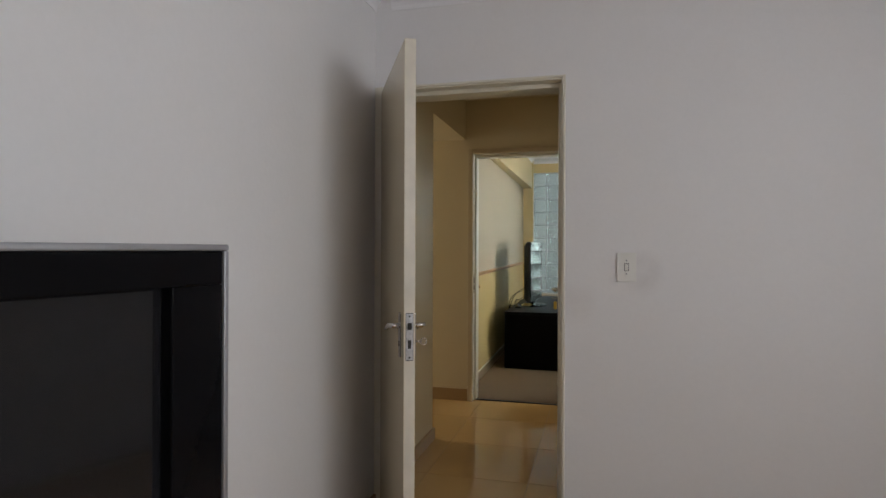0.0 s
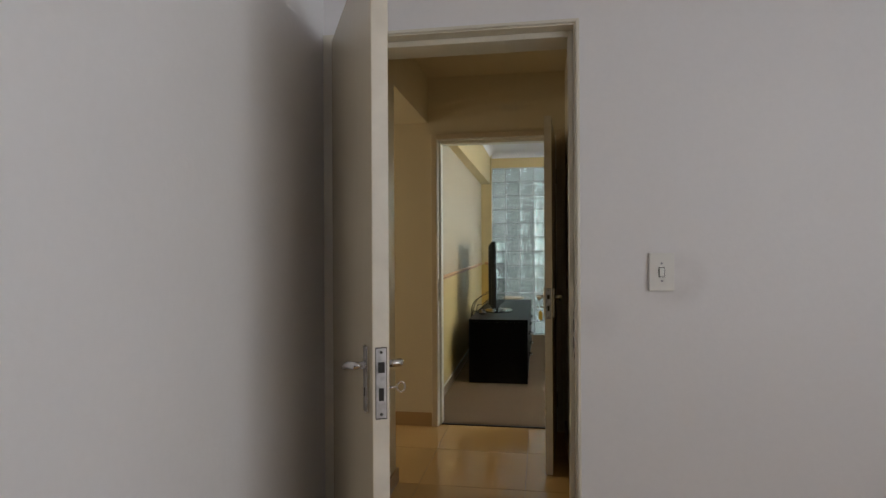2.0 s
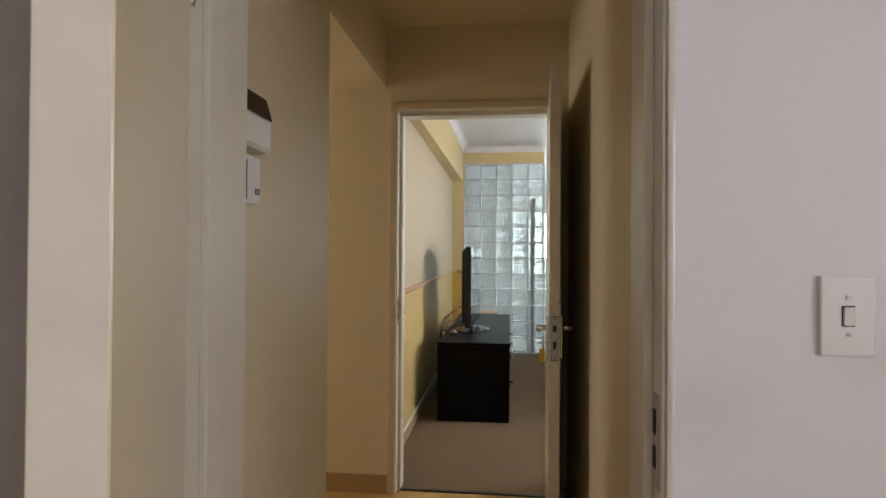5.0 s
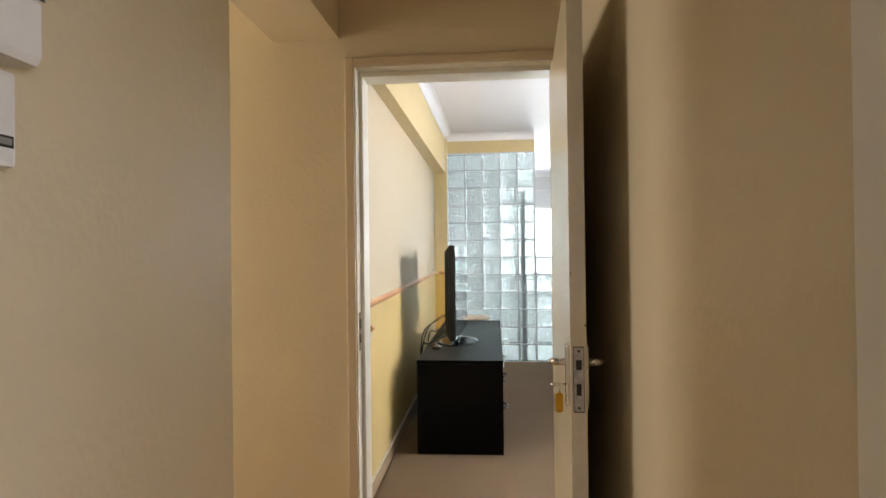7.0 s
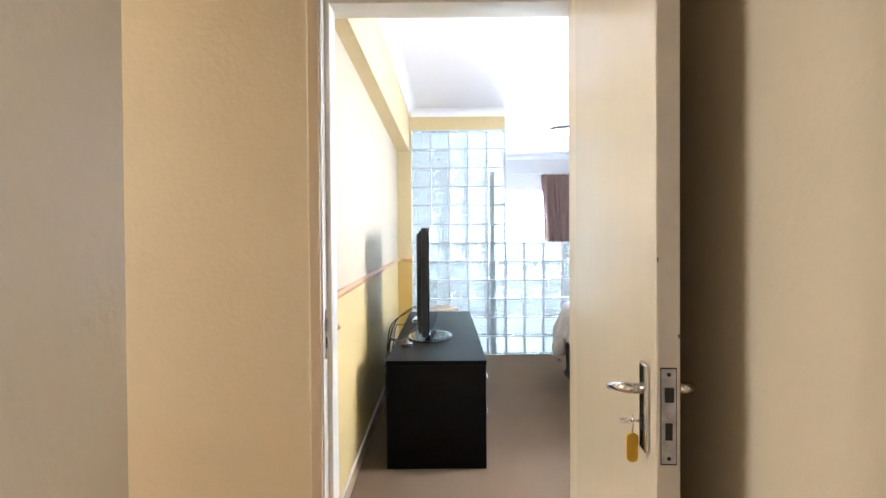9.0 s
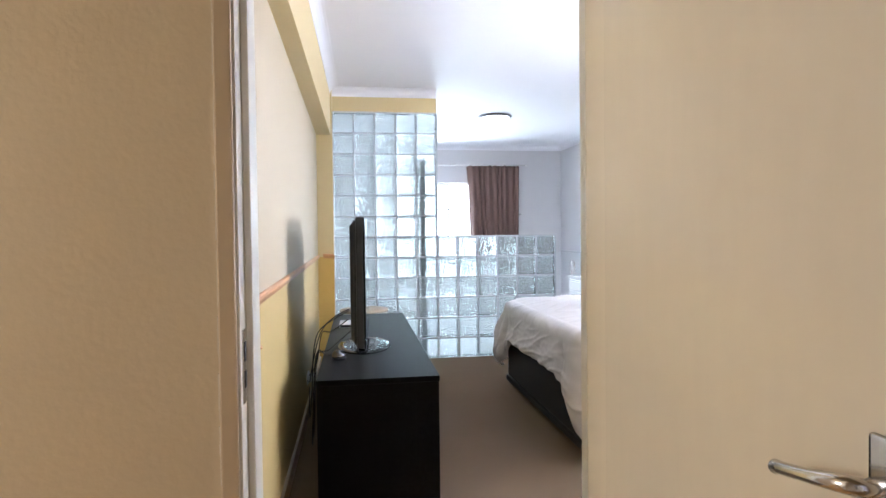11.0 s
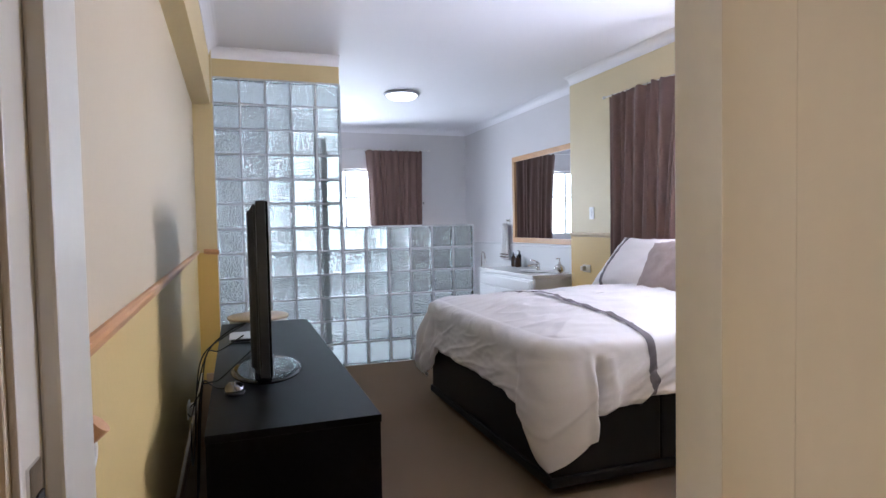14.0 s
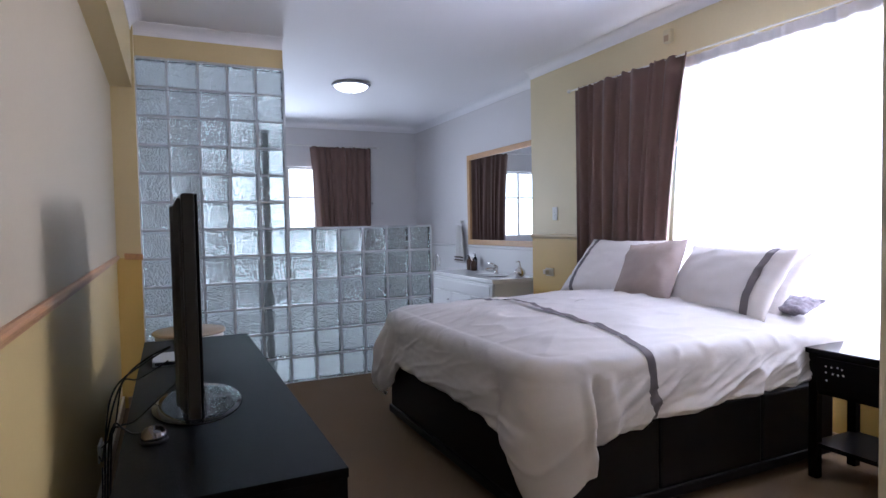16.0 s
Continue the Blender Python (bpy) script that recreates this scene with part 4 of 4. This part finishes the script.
def flat_tv():
    root = thing("television", "flat black television on an oval glossy stand on the low cabinet", "television", pose(0.255, -2.25, CZ, 0, 0, -2.2))
    y0, y1 = -0.48, 0.46
    bm = bmesh.new()
    box(bm, (-0.024, y0, 0.055), (0.012, y1, 0.72), 0.005)
    part("housing", bm, BLACKM, root)
    bm = bmesh.new()
    box(bm, (0.012, y0 + 0.002, 0.057), (0.02, y1 - 0.002, 0.718), 0.002)
    part("bezel", bm, BLACKP, root, "glossy black bezel")
    boxes("screen", SCREEN, root, ((0.02, y0 + 0.035, 0.11), (0.0212, y1 - 0.035, 0.685)), label="dark glass screen")
    bm = bmesh.new()
    box(bm, (-0.056, y0 + 0.004, 0.07), (-0.023, y1 - 0.004, 0.708), 0.010)
    for v in bm.verts:
        if v.co.x < -0.045:
            v.co.y = v.co.y * 0.97
            v.co.z = 0.375 + (v.co.z - 0.375) * 0.93
    part("back_cover", bm, BLACKM, root)
    bm = bmesh.new()
    lathe(bm, [(0.02, 0.0), (0.157, 0.0005), (0.16, 0.004), (0.157, 0.007), (0.12, 0.008), (0.03, 0.009)], 56, (0.0, -0.095, 0.0), 0.93, 1.66)
    part("stand", bm, BLACKP, root, "oval glossy black stand")
    bm = bmesh.new()
    box(bm, (-0.03, -0.15, 0.014), (0.004, -0.03, 0.1), 0.006)
    part("neck", bm, BLACKP, root)


flat_tv()


def cables():
    root = thing("television_cables", "tangle of thin black cables behind the television", "cables")
    runs = [
        [(0.17, -2.35, 0.80), (0.10, -2.30, 0.76), (0.03, -2.28, 0.70), (-0.01, -2.30, 0.62), (-0.05, -2.25, 0.45), (-0.09, -1.95, 0.30), (-0.125, -1.75, 0.27)],
        [(0.17, -2.25, 0.78), (0.09, -2.28, 0.74), (0.0, -2.35, 0.68), (-0.03, -2.38, 0.56), (-0.05, -2.3, 0.3), (-0.08, -2.1, 0.12), (-0.10, -1.85, 0.24)],
        [(0.19, -2.45, 0.70), (0.12, -2.5, 0.65), (0.06, -2.5, 0.60), (0.02, -2.52, 0.596), (-0.01, -2.5, 0.56), (-0.03, -2.45, 0.3), (-0.05, -2.3, 0.02)],
        [(0.11, -2.66, 0.605), (0.06, -2.62, 0.597), (0.03, -2.55, 0.597), (0.0, -2.5, 0.59), (-0.02, -2.42, 0.4), (-0.05, -2.2, 0.03)],
        [(0.16, -2.2, 0.72), (0.05, -2.0, 0.62), (-0.01, -1.95, 0.60), (-0.05, -1.9, 0.4), (-0.12, -1.76, 0.28)],
    ]
    for r in runs:
        pts = [Vector(p) for p in r]
        line = []
        for i in range(len(pts) - 1):
            p0, p1, p2, p3 = pts[max(i - 1, 0)], pts[i], pts[i + 1], pts[min(i + 2, len(pts) - 1)]
            for k in range(6):
                t = k / 6
                line.append(0.5 * ((2 * p1) + (p2 - p0) * t + (2 * p0 - 5 * p1 + 4 * p2 - p3) * t * t + (3 * p1 - p0 - 3 * p2 + p3) * t ** 3))
        line.append(pts[-1])
        bm = bmesh.new()
        tube(bm, line, 0.0032, 6)
        part("cable", bm, CABLEM, root)


cables()


def silver_device():
    root = thing("speaker", "small silver dome gadget on the low cabinet", "gadget", pose(0.12, -2.70, CZ))
    bm = bmesh.new()
    lathe(bm, [(0.03, 0.0), (0.034, 0.004), (0.036, 0.018), (0.033, 0.032), (0.022, 0.044), (0.006, 0.048)], 24)
    part("dome", bm, DCHROME, root)
    bm = bmesh.new()
    lathe(bm, [(0.034, 0), (0.0372, 0.006), (0.0372, 0.012), (0.034, 0.014)], 24)
    part("base_ring", bm, BLACKM, root)


silver_device()
receiver = thing("receiver", "small grey plastic receiver box lying on the low cabinet", "receiver")
boxes("casing", MORTAR, receiver, ((0.09, -1.66, CZ), (0.22, -1.44, CZ + 0.022)), bevel=0.003)
boxes("front_panel", BLACKM, receiver, ((0.10, -1.6625, CZ + 0.004), (0.21, -1.66, CZ + 0.018)))


def basket():
    root = thing("basket", "round white laundry basket with a tan lid standing behind the cabinet", "basket", pose(0.27, -0.72, 0.004))
    bm = bmesh.new()
    lathe(bm, [(0.17, 0.0), (0.19, 0.01)] + [(0.19 + 0.003 * (k % 2), 0.02 + 0.019 * k) for k in range(29)] + [(0.195, 0.575)], 36)
    part("body", bm, WICKER, root)
    bm = bmesh.new()
    lathe(bm, [(0.20, 0.575), (0.205, 0.579), (0.205, 0.59), (0.20, 0.595), (0.03, 0.598)], 40)
    part("lid", bm, LID, root, "tan wooden lid")


basket()


# ---- wall fittings ----
def switch(name, label, m, w, h, rocker=True):
    """A plate on the plane y = 0 of its own, facing -y."""
    root = thing(name, label, "light switch", m)
    bm = bmesh.new()
    box(bm, (-w / 2, -0.009, -h / 2), (w / 2, 0, h / 2), 0.0025)
    part("plate", bm, PLASTIC, root)
    bm = bmesh.new()
    vs = box(bm, (-0.0075, -0.014, -0.014), (0.0075, -0.0085, 0.014), 0.001)
    bmesh.ops.rotate(bm, cent=(0, -0.01, 0), matrix=Matrix.Rotation(radians(5), 3, "X"), verts=bm.verts)
    part("rocker", bm, PLASTIC, root)
    boxes("rocker_gap", BRASSD, root, ((-0.0095, -0.0094, -0.016), (0.0095, -0.0088, 0.016)))
    for z in (-0.028, 0.028):
        bm = bmesh.new()
        tube(bm, [(0, -0.0085, z), (0, -0.0105, z)], 0.0035, 10)
        part("screw", bm, SILVER, root)
    return root


switch("light_switch", "white plastic light switch on the white wall", pose(1.076, YA, 1.155), 0.078, 0.122)
switch("light_switch", "white plastic light switch on the pale yellow wall", pose(XR, -0.26, 1.285, 0, 0, -90), 0.07, 0.115)


def intercom():
    root = thing("intercom", "white intercom with a dark panel on the corridor wall", "intercom", pose(-0.07, -6.19, 0, 0, 0, 90))
    # local x runs along the wall, -y out of it
    bm = bmesh.new()
    box(bm, (-0.08, -0.03, 1.362), (0.062, 0, 1.476), 0.006)
    part("housing", bm, PLASTIC, root)
    boxes("panel", NAVY, root, ((-0.0580, -0.0315, 1.37), (-0.0140, -0.03, 1.462)), label="dark blue panel")
    boxes("label", BLACKM, root, ((0.03, -0.031, 1.385), (0.056, -0.03, 1.399)))
    boxes("label_face", SILVER, root, ((0.033, -0.0316, 1.388), (0.053, -0.031, 1.396)))


def alarm_box():
    root = thing("alarm_box", "white wall box with a slanted dark brown cover", "alarm", pose(-0.07, -6.19, 0, 0, 0, 90))
    bm = bmesh.new()
    prof = [(0, 1.49), (-0.04, 1.49), (-0.046, 1.50), (-0.046, 1.565), (-0.03, 1.62), (0, 1.63)]
    ends = [[bm.verts.new((x, y, z)) for y, z in prof] for x in (-0.085, 0.082)]
    for i in range(len(prof)):
        j = (i + 1) % len(prof)
        bm.faces.new((ends[0][i], ends[0][j], ends[1][j], ends[1][i]))
    bm.faces.new(ends[0][::-1]), bm.faces.new(ends[1])
    part("housing", bm, PLASTIC, root)
    bm = bmesh.new()
    ends = [[bm.verts.new((x, y, z)) for y, z in ((-0.0465, 1.57), (-0.031, 1.622), (-0.034, 1.624), (-0.05, 1.569))] for x in (-0.06, 0.084)]
    for i in range(4):
        j = (i + 1) % 4
        bm.faces.new((ends[0][i], ends[0][j], ends[1][j], ends[1][i]))
    bm.faces.new(ends[0][::-1]), bm.faces.new(ends[1])
    part("cover", bm, BRONZE, root, "dark brown translucent cover")


intercom()
alarm_box()


def sensor():
    root = thing("motion_sensor", "small cream motion sensor high on the pale yellow wall", "sensor", pose(XR, -1.59, 2.445, 0, 0, -90))
    bm = bmesh.new()
    box(bm, (-0.030, -0.04, -0.045), (0.030, 0, 0.045), 0.008)
    part("housing", bm, SENSORP, root)
    boxes("lens", WSKIRT, root, ((-0.02, -0.042, -0.035), (0.02, -0.04, 0.005)), bevel=0.0005)


sensor()


def socket(name, label, m, plugs, plastic=None):
    root = thing(name, label, "socket", m)
    bm = bmesh.new()
    box(bm, (-0.06, -0.009, -0.036), (0.06, 0, 0.036), 0.003)
    part("plate", bm, plastic or PLASTIC, root)
    for x in plugs:
        bm = bmesh.new()
        box(bm, (x - 0.022, -0.045, -0.022), (x + 0.022, -0.009, 0.022), 0.006)
        part("plug", bm, plastic or PLASTIC, root)


socket("socket", "white wall socket with plugs behind the cabinet", pose(-0.12, -1.75, 0.28, 0, 0, 90), (-0.028, 0.03))
socket("socket", "cream wall socket near the bed's head", pose(XR, -0.17, 0.76, 0, 0, -90), (-0.03,), SENSORP)


def peg():
    root = thing("wall_peg", "pine wall peg with a white ring near the door", "peg", pose(-0.117, -3.965, 0.88))
    boxes("mount", PINE, root, ((0, -0.03, -0.03), (0.012, 0.03, 0.045)), bevel=0.003)
    bm = bmesh.new()
    tube(bm, [(0.01, 0, -0.012), (0.032, 0, 0.006), (0.050, 0, 0.024)], [0.015, 0.017, 0.019], 12)
    part("knob", bm, PINE, root)
    bm = bmesh.new()
    tube(bm, [(0.035, 0.024 * math.sin(i * math.pi / 10), -0.022 + 0.024 * math.cos(i * math.pi / 10)) for i in range(21)], 0.006, 8, False)
    part("ring", bm, PLASTIC, root, "white plastic ring")


peg()


def ceiling_lamp():
    root = thing("ceiling_lamp", "round ceiling lamp with a chrome rim and white glass bowl", "ceiling lamp", pose(1.86, 1.12, CB))
    bm = bmesh.new()
    lathe(bm, [(0.15, 0), (0.185, -0.004), (0.195, -0.014), (0.185, -0.026), (0.165, -0.03)], 48)
    part("rim", bm, SILVER, root, "chrome rim")
    bm = bmesh.new()
    lathe(bm, [(0.165, -0.022), (0.162, -0.035), (0.14, -0.055), (0.10, -0.07), (0.05, -0.078), (0.01, -0.08)], 48)
    part("bowl", bm, GLOW, root, "glowing white glass bowl")
    bm = bmesh.new()
    lathe(bm, [(0.008, -0.078), (0.01, -0.085), (0.006, -0.094), (0.002, -0.096)], 12)
    part("finial", bm, SILVER, root)


ceiling_lamp()


# ---- bathroom things ----
def wall_mirror():
    root = thing("wall_mirror", "large wall mirror in a honey wood frame above the basin", "mirror")
    y0, y1, z0, z1, w = 0.20, 1.74, 0.965, 2.03, 0.06
    x = XM
    boxes("frame", LWOOD, root, ((x - 0.03, y0, z0), (x, y1, z0 + w)), ((x - 0.03, y0, z1 - w), (x, y1, z1)), ((x - 0.03, y0, z0 + w), (x, y0 + w, z1 - w)), ((x - 0.03, y1 - w, z0 + w), (x, y1, z1 - w)), bevel=0.004)
    boxes("glass", MIRROR, root, ((x - 0.014, y0 + w, z0 + w), (x - 0.010, y1 - w, z1 - w)), label="clear mirror glass")


wall_mirror()


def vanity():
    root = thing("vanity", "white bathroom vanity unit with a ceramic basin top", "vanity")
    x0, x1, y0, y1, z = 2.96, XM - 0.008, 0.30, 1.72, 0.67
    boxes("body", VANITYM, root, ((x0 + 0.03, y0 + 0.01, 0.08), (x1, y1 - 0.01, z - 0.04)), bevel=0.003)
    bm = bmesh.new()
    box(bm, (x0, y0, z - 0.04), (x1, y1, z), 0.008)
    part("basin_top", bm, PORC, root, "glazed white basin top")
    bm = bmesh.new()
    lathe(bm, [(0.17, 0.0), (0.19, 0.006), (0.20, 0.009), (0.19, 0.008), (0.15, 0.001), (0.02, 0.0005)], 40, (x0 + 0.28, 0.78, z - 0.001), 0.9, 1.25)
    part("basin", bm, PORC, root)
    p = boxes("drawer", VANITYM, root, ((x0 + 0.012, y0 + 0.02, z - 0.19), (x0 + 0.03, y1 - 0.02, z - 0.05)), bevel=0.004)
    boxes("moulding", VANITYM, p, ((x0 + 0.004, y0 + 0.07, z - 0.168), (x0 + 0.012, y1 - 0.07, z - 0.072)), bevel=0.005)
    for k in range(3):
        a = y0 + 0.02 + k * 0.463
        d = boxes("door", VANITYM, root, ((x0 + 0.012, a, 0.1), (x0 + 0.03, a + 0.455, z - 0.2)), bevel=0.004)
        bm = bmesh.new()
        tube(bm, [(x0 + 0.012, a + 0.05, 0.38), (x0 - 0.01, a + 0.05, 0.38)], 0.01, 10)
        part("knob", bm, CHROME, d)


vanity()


def tap():
    root = thing("tap", "chrome single-lever tap on the basin", "tap", pose(3.34, 0.88, 0.67))
    bm = bmesh.new()
    lathe(bm, [(0.028, 0), (0.028, 0.006), (0.021, 0.01), (0.021, 0.06), (0.024, 0.065), (0.022, 0.085), (0.01, 0.092)], 20)
    part("body", bm, CHROME, root)
    bm = bmesh.new()
    tube(bm, [(0, 0, 0.05), (-0.06, 0, 0.062), (-0.12, 0, 0.058), (-0.135, 0, 0.048)], [0.014, 0.012, 0.011, 0.010], 12)
    part("spout", bm, CHROME, root)
    bm = bmesh.new()
    tube(bm, [(0, 0, 0.088), (-0.04, 0, 0.108), (-0.09, 0, 0.118)], [0.009, 0.008, 0.01], 10)
    part("lever", bm, CHROME, root)


tap()


def bottle(name, label, x, y, r, h, m, pump=True):
    root = thing(name, label, "bottle", pose(x, y, 0.67))
    bm = bmesh.new()
    lathe(bm, [(r * 0.9, 0), (r, 0.006), (r, h * 0.62), (r * 0.85, h * 0.72), (r * 0.35, h * 0.78), (r * 0.35, h * 0.85)], 20)
    part("body", bm, m, root)
    bm = bmesh.new()
    lathe(bm, [(r * 0.45, h * 0.85), (r * 0.45, h * 0.92), (0.004, h * 0.93), (0.004, h)], 14)
    if pump:
        tube(bm, [(0, 0, h), (-0.03, 0, h - 0.002)], 0.004, 8)
    part("cap", bm, BLACKM, root)


bottle("bottle", "dark brown glass bottle on the vanity", 3.37, 1.56, 0.032, 0.17, BROWNG)
bottle("bottle", "dark bottle with a black cap on the vanity", 3.36, 1.43, 0.037, 0.15, BROWNG)
bottle("bottle", "tall slim dark bottle on the vanity", 3.42, 1.50, 0.024, 0.20, BLACKP)


def soap():
    root = thing("soap_dispenser", "round chrome soap dispenser on the vanity", "soap dispenser", pose(3.30, 0.345, 0.67) @ Matrix.Scale(1.25, 4))
    bm = bmesh.new()
    lathe(bm, [(0.02, 0), (0.036, 0.012), (0.045, 0.036), (0.04, 0.06), (0.02, 0.078), (0.010, 0.085), (0.010, 0.10), (0.005, 0.105), (0.005, 0.13)], 24)
    part("body", bm, CHROME, root)
    bm = bmesh.new()
    tube(bm, [(0, 0, 0.128), (-0.035, 0, 0.126)], 0.005, 8)
    part("nozzle", bm, CHROME, root)


soap()


def towel():
    hook = thing("towel_hook", "white wall hook beside the mirror", "hook", pose(XM, 1.91, 1.24))
    bm = bmesh.new()
    tube(bm, [(0, 0, 0), (-0.03, 0, 0), (-0.045, 0, 0.012)], 0.009, 10)
    part("arm", bm, PLASTIC, hook)
    bm = bmesh.new()
    tube(bm, [(0, 0, 0), (-0.006, 0, 0)], 0.025, 16)
    part("rosette", bm, PLASTIC, hook)
    root = thing("towel", "white towel with brown stripes hanging from the wall hook", "towel")
    bm = bmesh.new()
    rows, n = 16, 24
    g = []
    for r in range(rows + 1):
        t = r / rows
        w = 0.05 + 0.068 * t ** 0.6
        g.append([bm.verts.new((XM - 0.05 - 0.016 * math.sin(k / n * 5 * math.pi) - 0.012 * math.sin(k / n * math.pi), 1.92 + w * (2 * k / n - 1), 1.205 - 0.47 * t)) for k in range(n + 1)])
    for a, b in zip(g, g[1:]):
        for k in range(n):
            bm.faces.new((a[k], a[k + 1], b[k + 1], b[k])).smooth = True
    cl = part("cloth", bm, TOWEL, root)
    cl.modifiers.new("thickness", "SOLIDIFY").thickness = 0.012
    for z in (0.80, 0.765):
        bm = bmesh.new()
        t = (1.205 - z) / 0.47
        w = 0.05 + 0.068 * t ** 0.6
        g = [[bm.verts.new((XM - 0.0635 - 0.016 * math.sin(k / n * 5 * math.pi) - 0.012 * math.sin(k / n * math.pi), 1.92 + w * (2 * k / n - 1), z + dz)) for k in range(n + 1)] for dz in (0, 0.014)]
        for k in range(n):
            bm.faces.new((g[0][k], g[0][k + 1], g[1][k + 1], g[1][k]))
        st = part("stripe", bm, BROWNG, root, "brown woven stripe")
        st.modifiers.new("thickness", "SOLIDIFY").thickness = 0.002


towel()


def paper_holder():
    root = thing("paper_holder", "chrome bent wire holder beside the vanity", "holder", pose(3.04, 1.80, 0.60))
    bm = bmesh.new()
    tube(bm, [(0, 0, -0.596), (0, 0, 0.10), (0, 0, 0.20), (0, -0.01, 0.235), (0, -0.04, 0.255), (0, -0.09, 0.25), (0, -0.11, 0.22), (0, -0.115, 0.12)], 0.009, 10)
    part("wire", bm, CHROME, root)
    bm = bmesh.new()
    lathe(bm, [(0.09, -0.596), (0.09, -0.586), (0.02, -0.58)], 24)
    part("base", bm, CHROME, root)


paper_holder()


def small_hook():
    root = thing("hook", "tiny dark metal hook on the pale grey bathroom wall", "hook", pose(2.79, YW, 1.52))
    bm = bmesh.new()
    tube(bm, [(0, 0, 0), (0, -0.02, 0), (0, -0.028, 0.01), (0, -0.028, 0.022)], 0.006, 8)
    part("hook_body", bm, BRASSD, root)


small_hook()


# ---- office television ----
def big_tv():
    root = thing("television", "large old black and silver television on a low black stand", "television", pose(0.385, -8.335, 0, 0, 0, -9.0))
    # local: front faces +x, runs towards -y
    w, z0, z1 = 0.86, 0.62, 1.235
    bm = bmesh.new()
    for a, b in (((-0.014, -w, z1 - 0.010), (0.012, 0, z1)), ((-0.014, -w, z0), (0.012, 0, z0 + 0.03)), ((-0.014, -0.010, z0 + 0.03), (0.012, 0, z1 - 0.010)), ((-0.014, -w, z0 + 0.03), (0.012, -w + 0.012, z1 - 0.014))):
        box(bm, a, b, 0.003)
    part("outer_rim", bm, SILVER, root, "silver plastic rim")
    bm = bmesh.new()
    f = 0.008
    for a, b in (((-0.05, -w + 0.012, z1 - 0.062), (f, -0.010, z1 - 0.010)), ((-0.05, -w + 0.012, z0 + 0.03), (f, -0.012, z0 + 0.12)), ((-0.05, -0.105, z0 + 0.12), (f, -0.010, z1 - 0.062)), ((-0.05, -w + 0.012, z0 + 0.12), (f, -w + 0.105, z1 - 0.062))):
        box(bm, a, b, 0.003)
    part("bezel", bm, BLACKP, root, "black plastic bezel")
    boxes("screen", SCREEN, root, ((-0.05, -w + 0.105, z0 + 0.12), (-0.012, -0.105, z1 - 0.062)), bevel=0.004, label="dark grey tube screen")
    bm = bmesh.new()
    prof = [(-0.0142, 0.001, 0.001), (-0.06, 0.004, 0.004), (-0.12, 0.03, 0.03), (-0.30, 0.16, 0.12), (-0.34, 0.18, 0.14)]
    rings = [[bm.verts.new((x, y, z)) for y, z in ((-i, z0 + k), (-w + i, z0 + k), (-w + i, z1 - k), (-i, z1 - k))] for x, i, k in prof]
    for a, b in zip(rings, rings[1:]):
        for k in range(4):
            bm.faces.new((a[k], a[(k + 1) % 4], b[(k + 1) % 4], b[k]))
    bm.faces.new(rings[0][::-1]), bm.faces.new(rings[-1])
    part("back_cover", bm, BLACKM, root)
    st = thing("television_stand", "black wooden television stand beside the white wall", "stand", pose(0.385, -8.335, 0, 0, 0, -9.0))
    boxes("top", BLACKW, st, ((-0.37, -w - 0.05, 0.585), (0.0, 0.02, 0.62)), bevel=0.003)
    boxes("side", BLACKW, st, ((-0.36, -0.01, 0), (-0.01, 0.01, 0.585)))
    boxes("side", BLACKW, st, ((-0.36, -w - 0.04, 0), (-0.01, -w - 0.02, 0.585)))
    boxes("shelf", BLACKW, st, ((-0.36, -w - 0.02, 0.2), (-0.01, -0.01, 0.22)))


big_tv()

# ---- pieces of the floor ----
floor_tiles()
